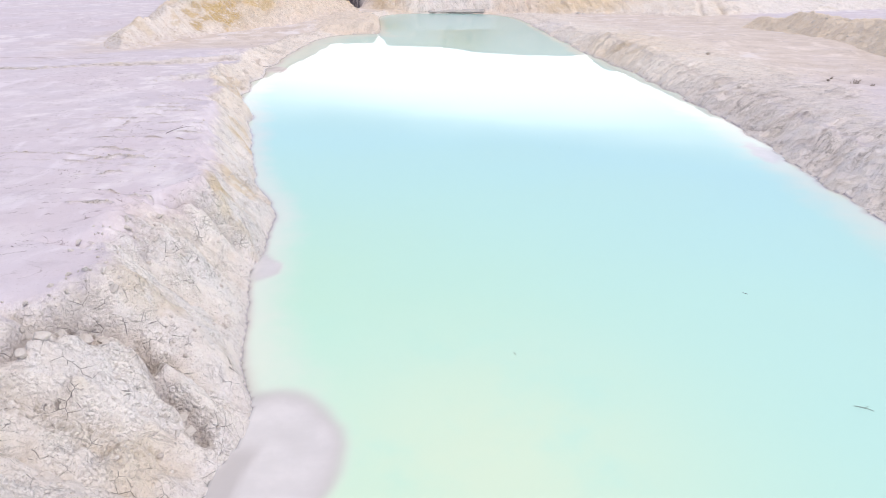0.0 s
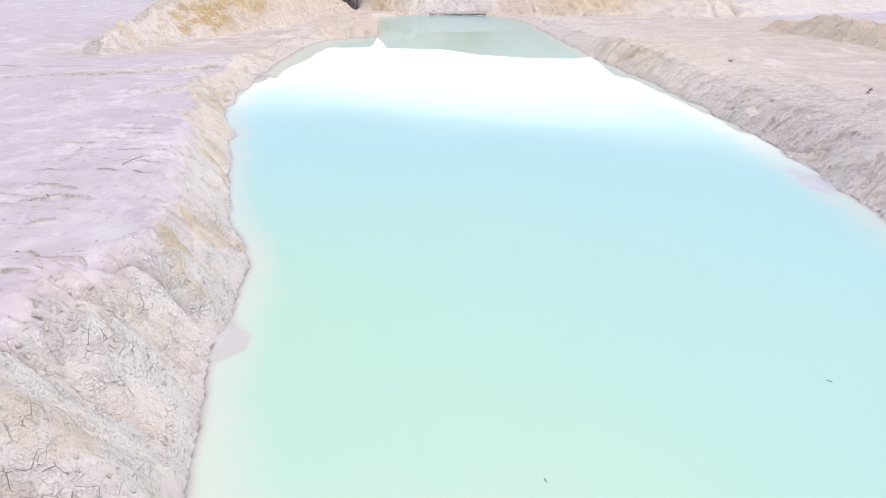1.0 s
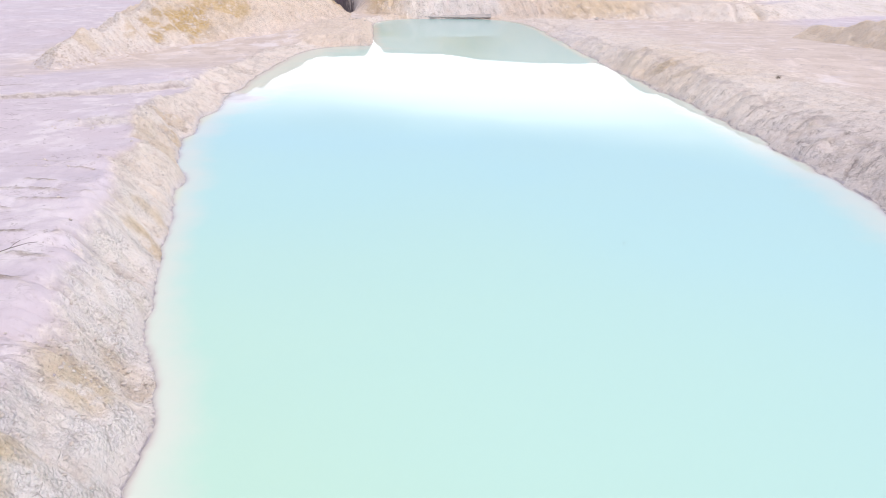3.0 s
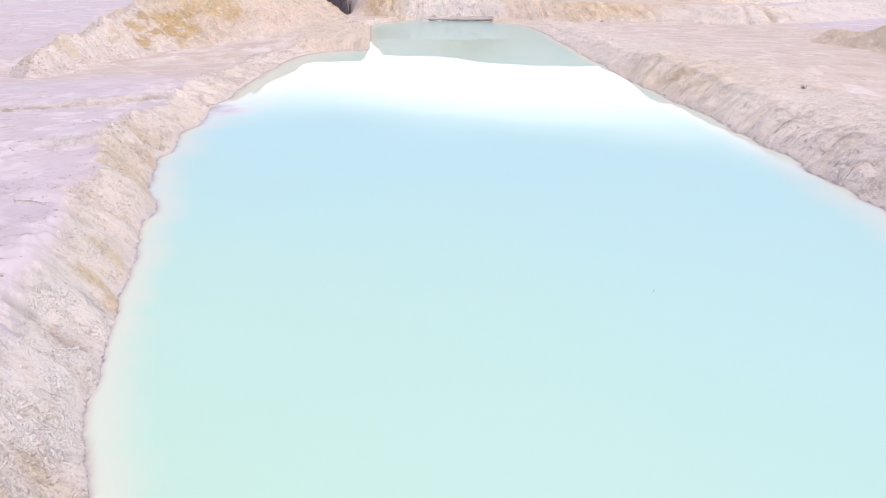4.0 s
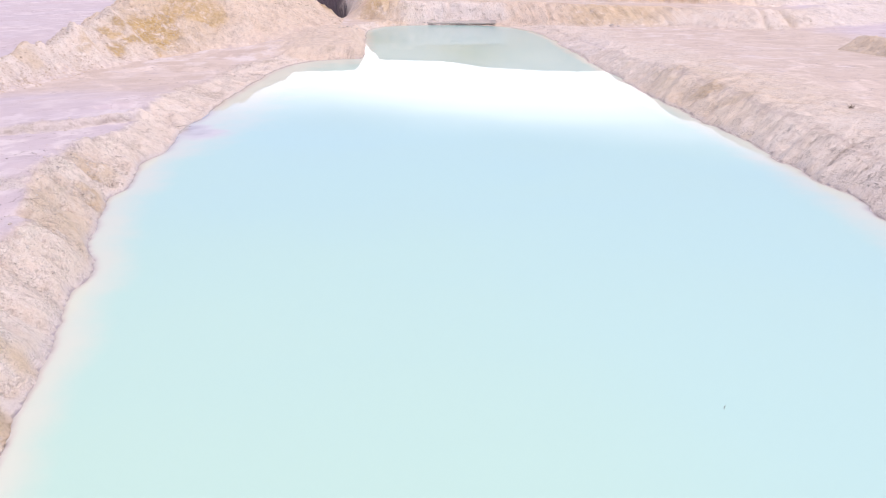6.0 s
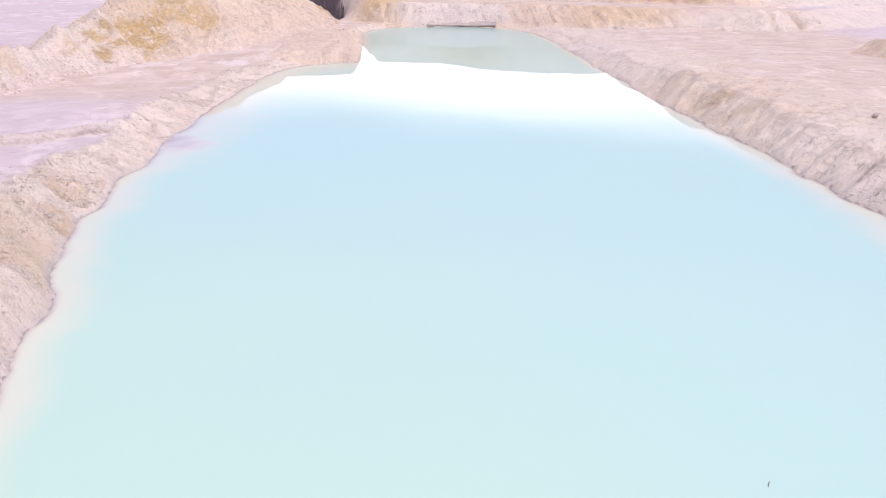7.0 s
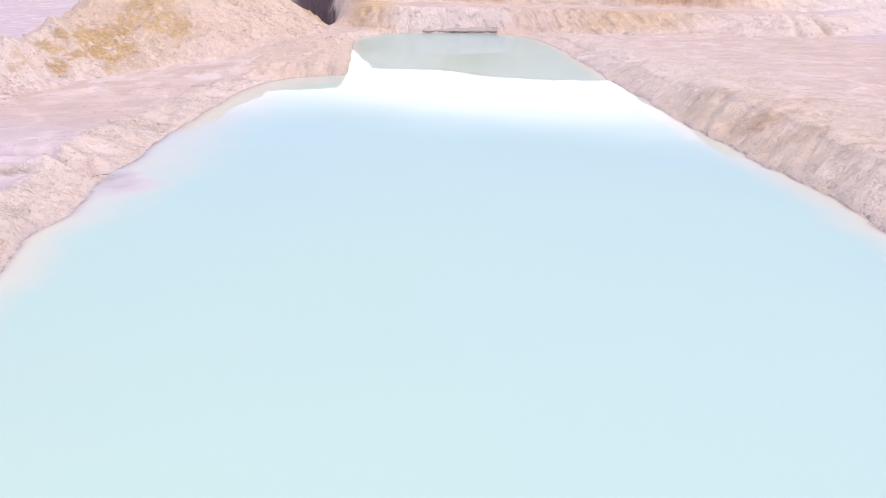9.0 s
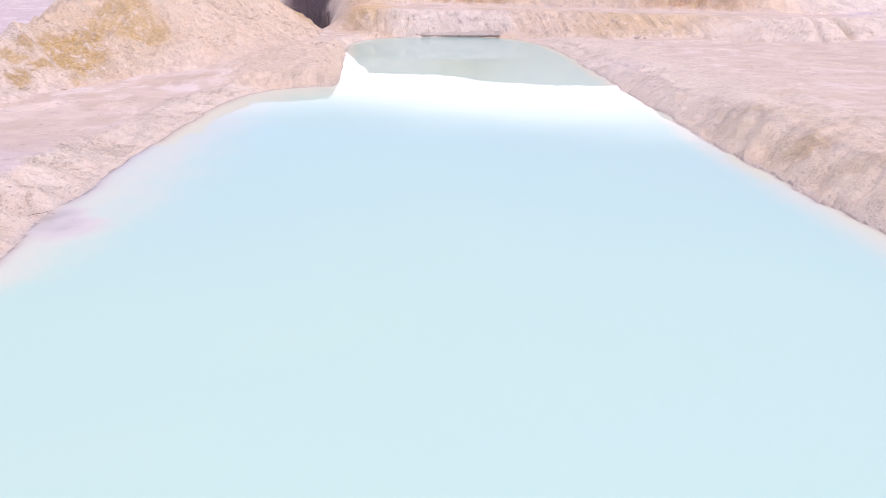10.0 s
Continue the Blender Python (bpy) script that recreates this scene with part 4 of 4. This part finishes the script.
def on_ground(n, x0, x1, y0, y1, weight):
    """Random places, kept by how strongly the weight asks for them."""
    x, y = rng.uniform(x0, x1, n), rng.uniform(y0, y1, n)
    z, d, m = ground_shape(x, y)
    keep = rng.random(n) < weight(x, y, z, d, m)
    return x[keep], y[keep], z[keep]


def patchy(x, y, size, seed):
    return step(-0.25, 0.7, fbm(x, y, size, 3, seed))


x, y, z = on_ground(150000, -17, -3, 6, 76, lambda x, y, z, d, m: (d > 0.05) * m["bank"] * (0.05 + 0.45 * patchy(x, y, 1.6, 91) + 0.5 * m["hollow"]) * np.where(y < 22, 0.9, 1.3))
scatter("clay_clods", x, y, z, sizes(len(x), 0.01, 0.065), CLOD, "crumbled dry clay clods littering the eroded bank", "clods")
x, y, z = on_ground(60000, 9, 24, 18, 100, lambda x, y, z, d, m: (d > 0.05) * m["bank"] * step(6, 1.5, d) * (0.08 + 0.7 * patchy(x, y, 2.0, 92)))
scatter("bank_clods", x, y, z, sizes(len(x), 0.012, 0.06), CLOD, "broken clay lumps strewn over the rough bank", "clods")
x, y, z = on_ground(26000, -10, 38, 96, 127, lambda x, y, z, d, m: (d > 0.05) * m["bank"] * (0.1 + 0.6 * patchy(x, y, 2.5, 93)))
scatter("terrace_rubble", x, y, z, sizes(len(x), 0.025, 0.10), RUBBLE, "fallen clay rubble on the cut terrace face", "rubble")
x, y = rng.uniform(-34, -10, 80000), rng.uniform(58, 112, 80000)
h, d, m = heap_shape(x, y)
keep = (d > 0.05) & (rng.random(80000) < 0.15 + 0.6 * patchy(x, y, 3.0, 94))
x, y, h = x[keep], y[keep], h[keep]
scatter("heap_rubble", x, y, ground_shape(x, y)[0] + h, 0.02 + 0.075 * rng.random(len(x)) ** 2.5, RUBBLE, "pale stony rubble covering the tipped spoil heap", "rubble")
x, y = rng.uniform(28, 37, 9000), rng.uniform(41, 82, 9000)
h, d, m = berm_shape(x, y)
keep = (d > 0.05) & (rng.random(9000) < 0.15 + 0.6 * patchy(x, y, 2.0, 95))
x, y, h = x[keep], y[keep], h[keep]
scatter("berm_rubble", x, y, ground_shape(x, y)[0] + h, sizes(len(x), 0.025, 0.11), CLOD, "beige clay lumps lying on the low berm", "rubble")
x, y, z = on_ground(5000, -20, 30, 10, 98, lambda x, y, z, d, m: (d > 2) * (m["bank"] < 0.3) * patchy(x, y, 4.0, 96) * 0.7)
x2, y2, z2 = on_ground(13000, -15, -5.5, 13, 46, lambda x, y, z, d, m: (d > 1.1) * (0.05 + 0.95 * step(0.0, 0.6, value_noise(x * 0.16, y * 1.9 + 0.25 * x, 44)) + 0.9 * step(3.2, 1.4, d)) * patchy(x, y, 1.8, 146) * step(6, 2, d))
x, y, z = np.concatenate([x, x2]), np.concatenate([y, y2]), np.concatenate([z, z2])
scatter("flat_clods", x, y, z, sizes(len(x), 0.01, 0.045), CRUMB, "scattered small clay crumbs on the bare flats", "clods")


# ---- sticks, weeds and far trunks ----
def tube(bm, path, r0, r1, sides=6):
    """A tapering stem along a path."""
    rings = []
    for i, p in enumerate(path):
        a, b = Vector(path[max(i - 1, 0)]), Vector(path[min(i + 1, len(path) - 1)])
        way = (b - a).normalized()
        u = way.cross(Vector((0.31, 0.2, 0.93))).normalized()
        v = way.cross(u)
        r = r0 + (r1 - r0) * i / (len(path) - 1)
        rings.append([bm.verts.new(Vector(p) + r * (math.cos(q) * u + math.sin(q) * v)) for q in (2 * math.pi * k / sides for k in range(sides))])
    for lo, hi in zip(rings, rings[1:]):
        for k in range(sides):
            bm.faces.new((lo[k], lo[(k + 1) % sides], hi[(k + 1) % sides], hi[k]))
    bm.faces.new(rings[0][::-1])
    bm.faces.new(rings[-1])


def part(name, bm, material, parent=None, label=""):
    me = bpy.data.meshes.new(name)
    bm.normal_update()
    bm.to_mesh(me)
    bm.free()
    me.materials.append(material)
    ob = new(name, me)
    if parent:
        ob.parent = parent
    return tagged(ob, label) if label else ob


def ground_z(x, y):
    return float(ground_shape(np.array([float(x)]), np.array([float(y)]))[0][0])


def crooked(start, heading, length, bend, n=6, lift=0.0, seed=1):
    r = random.Random(seed)
    p, a, out = Vector(start), heading, []
    for i in range(n):
        out.append(p.copy())
        a += r.uniform(-bend, bend)
        p = p + length / (n - 1) * Vector((math.cos(a), math.sin(a), lift * (0.5 - i / (n - 1)) * 2))
    return out


def dead_branch(x, y, length, heading, seed, label, floating=False):
    """A crooked branch with a side twig."""
    z = 0.012 if floating else max(ground_z(x, y), 0) + 0.03
    base = new("dead_branch")
    base.location = (x, y, z)
    bm = bmesh.new()
    stem = crooked((0, 0, 0), heading, length, 0.35, 7, 0 if floating else 0.22, seed)
    tube(bm, stem, 0.010 * length ** 0.5, 0.004)
    part("stem", bm, DEADWOOD, base)
    bm = bmesh.new()
    tube(bm, crooked(stem[3], heading + 0.8, length * 0.4, 0.3, 4, 0, seed + 1), 0.007 * length ** 0.5, 0.004)
    part("twig", bm, DEADWOOD, base)
    return tagged(base, label, "branch")


dead_branch(-9.4, 25.3, 1.15, 1.15, 3, "bent dark dead branch lying on the pale flat")
dead_branch(13.55, 24.6, 0.8, 0.5, 5, "dark driftwood branch stranded at the water's edge")
dead_branch(-12.9, 54.2, 0.9, 0.25, 8, "thin dark stick stranded on the wet clay fan")
dead_branch(7.55, 11.85, 0.32, -0.3, 9, "small crooked dead twig floating on still water", True)
for k, (x, y, length, a) in enumerate([(1.5, 13.75, 0.09, 1.5), (7.4, 16.7, 0.12, 2.4), (4.9, 31.3, 0.14, 1.0)]):
    bm = bmesh.new()
    tube(bm, crooked((0, 0, 0), a, length, 0.3, 4, 0, 20 + k), 0.006, 0.004)
    ob = part("floating_twig", bm, DEADWOOD)
    ob.location = (x, y, 0.008)
    tagged(ob, "tiny dark twig floating on the milky water", "twig", "floating twigs")


def weed_tuft(x, y, size, seed):
    """A dead dry weed of many thin stalks."""
    r = random.Random(seed)
    bm = bmesh.new()
    for _ in range(38):
        a, tilt, h = r.uniform(0, 6.28), r.uniform(0.1, 0.9), size * r.uniform(0.5, 1.0)
        way = Vector((math.cos(a) * tilt, math.sin(a) * tilt, 1)).normalized()
        foot = Vector((r.gauss(0, size * 0.25), r.gauss(0, size * 0.16), -0.03))
        kink = foot + way * h * 0.6
        tube(bm, [foot, kink, kink + h * 0.4 * (way + Vector((r.uniform(-0.5, 0.5), r.uniform(-0.5, 0.5), -0.2)))], 0.006, 0.003, 3)
    ob = part("weed_tuft", bm, WEED)
    ob.location = (x, y, ground_z(x, y))
    return tagged(ob, "dry brown dead weed tuft rooted in bare clay", "weed", "dead weeds on the flat")


for k, (x, y, size) in enumerate([(22.3, 44.0, 0.2), (21.6, 43.0, 0.18), (22.9, 42.4, 0.42), (23.4, 41.6, 0.2), (18.6, 54.4, 0.3)]):
    weed_tuft(x, y, size, 40 + k)

bm = bmesh.new()
tx, ty = np.random.default_rng(5).uniform((-26, 117), (-9.5, 136), (1300, 2)).T
for x, y, z, d_ in zip(tx, ty, ground_shape(tx, ty)[0], ground_shape(tx, ty)[2]["dark"]):
    h = random.uniform(0.9, 2.0)
    if d_ > 0.6 and z + h < 2.6:
        tube(bm, [(x, y, z - 0.3), (x + random.uniform(-0.3, 0.3), y + random.uniform(-0.2, 0.2), z + h)], random.uniform(0.03, 0.06), 0.015, 3)
tagged(part("bare_thicket", bm, BARK), "dark leafless thicket of thin trunks in the hollow", "thicket", kind="stuff")


# ---- single boulders and the undercut ledge ----
def lump(bm, size, seed, flat=0.7, points=26):
    """An angular boulder with slightly worn corners."""
    r = random.Random(seed)
    for _ in range(points):
        v = Vector((r.gauss(0, 1), r.gauss(0, 1), r.gauss(0, 1))).normalized() * r.uniform(0.8, 1.1)
        bm.verts.new(Vector((v.x, v.y * 0.8, v.z * flat)) * size)
    geo = bmesh.ops.convex_hull(bm, input=bm.verts)
    bmesh.ops.delete(bm, geom=[e for e in geo["geom_interior"] if isinstance(e, bmesh.types.BMVert)], context="VERTS")


BOULDERS = [(-9.4, 88.6, 0.14), (-9.0, 88.2, 0.12), (-8.7, 88.7, 0.16), (-8.3, 88.4, 0.12), (-7.9, 88.8, 0.13), (17.2, 100.9, 0.3), (17.9, 100.6, 0.2), (-6.2, 9.75, 0.12), (-6.05, 10.1, 0.15),
            (-5.95, 10.45, 0.12), (-5.75, 10.75, 0.16), (-5.6, 11.05, 0.11), (-5.45, 10.8, 0.09), (-7.0, 16.6, 0.1), (-6.7, 16.9, 0.09)]
for k, (x, y, size) in enumerate(BOULDERS):
    bm = bmesh.new()
    lump(bm, size, k + 1)
    ob = part("clay_boulder", bm, BOULDER)
    ob.location = (x, y, max(ground_z(x, y), -0.05) + size * 0.25)
    ob.rotation_euler = (0, 0, k * 1.7)
    tagged(ob, "rounded pale clay boulder lying on bare clay ground", "boulder", "loose clay boulders")

bm = bmesh.new()
rows = []
for i in range(71):
    x = -3.6 + 8.9 * i / 70
    y = float(np.interp(x, [-4.5, 0, 4.6, 7.6], [103.3, 103.9, 103.1, 100])) + 0.12
    end = min(1.0, 2.5 * min(i, 70 - i) / 70) ** 0.8
    out = (0.22 + 0.25 * noise.noise(Vector((x * 1.1, 3, 0))) + 0.12 * noise.noise(Vector((x * 4, 5, 0)))) * end - 0.25 * (1 - end)
    low = 0.12 + 0.05 * noise.noise(Vector((x * 2, 9, 0)))
    high = low + 0.12 + (0.06 + 0.12 * noise.noise(Vector((x * 1.4, 7, 0)))) * end
    ring = [(x, y + 0.7, low - 0.05), (x, y - out + 0.05, low), (x, y - out, low + 0.07), (x, y - out * 0.55, high), (x, y + 0.7, high + 0.3)]
    rows.append([bm.verts.new(p) for p in ring])
for a, b in zip(rows, rows[1:]):
    for k in range(5):
        bm.faces.new((a[k], b[k], b[(k + 1) % 5], a[(k + 1) % 5]))
bm.faces.new(rows[0])
bm.faces.new(rows[-1][::-1])
tagged(part("undercut_ledge", bm, LEDGE), "overhanging grey clay ledge undercut at the waterline", "ledge")

# ---- cracked clay blocks of the near bank, as pieces of the ground ----
def piece_material():
    k = Mat("cracked_clay_block")
    tone = k.n("ShaderNodeObjectInfo").outputs["Random"]
    col = k.mix(tone, (0.58, 0.52, 0.475), (0.76, 0.70, 0.665))
    col = k.mix(k.ramp(k.noise(9, 5, 0.65), 0.42, 0.66), col, (0.64, 0.57, 0.52))
    return k.surface(col, 0.93, k.bump(k.noise(22, 5, 0.7), 0.8, 0.03), 0.2)


BLOCK = piece_material()
BLOCK_MESHES = []
for k in range(9):
    bm = bmesh.new()
    lump(bm, 1.0, 300 + k, 0.55, 14)
    me = bpy.data.meshes.new("clay_block")
    bm.normal_update()
    bm.to_mesh(me)
    bm.free()
    me.materials.append(BLOCK)
    BLOCK_MESHES.append(me)
GROUND = bpy.data.objects["ground"]
bx_, by_ = rng.uniform(-9, -3.4, 6000), rng.uniform(7.5, 24, 6000)
bz_, bd_, bm_ = ground_shape(bx_, by_)
want = (bd_ > 0.1) * bm_["bank"] * step(0.05, 0.75, fbm(bx_, by_, 1.5, 3, 85)) * step(26, 12, by_)
picked = np.flatnonzero(rng.random(6000) < 0.9 * want)[:280]
for k, i in enumerate(picked):
    ob = new("clay_block", BLOCK_MESHES[k % 9])
    size = float(sizes(1, 0.035, 0.13)[0])
    ob.parent = GROUND
    ob.location = (bx_[i], by_[i], bz_[i] + 0.15 * size)
    ob.rotation_euler = (rng.uniform(-0.5, 0.5), rng.uniform(0.1, 0.9), rng.uniform(0, 6.28))
    ob.scale = (size, size * rng.uniform(0.7, 1.2), size)
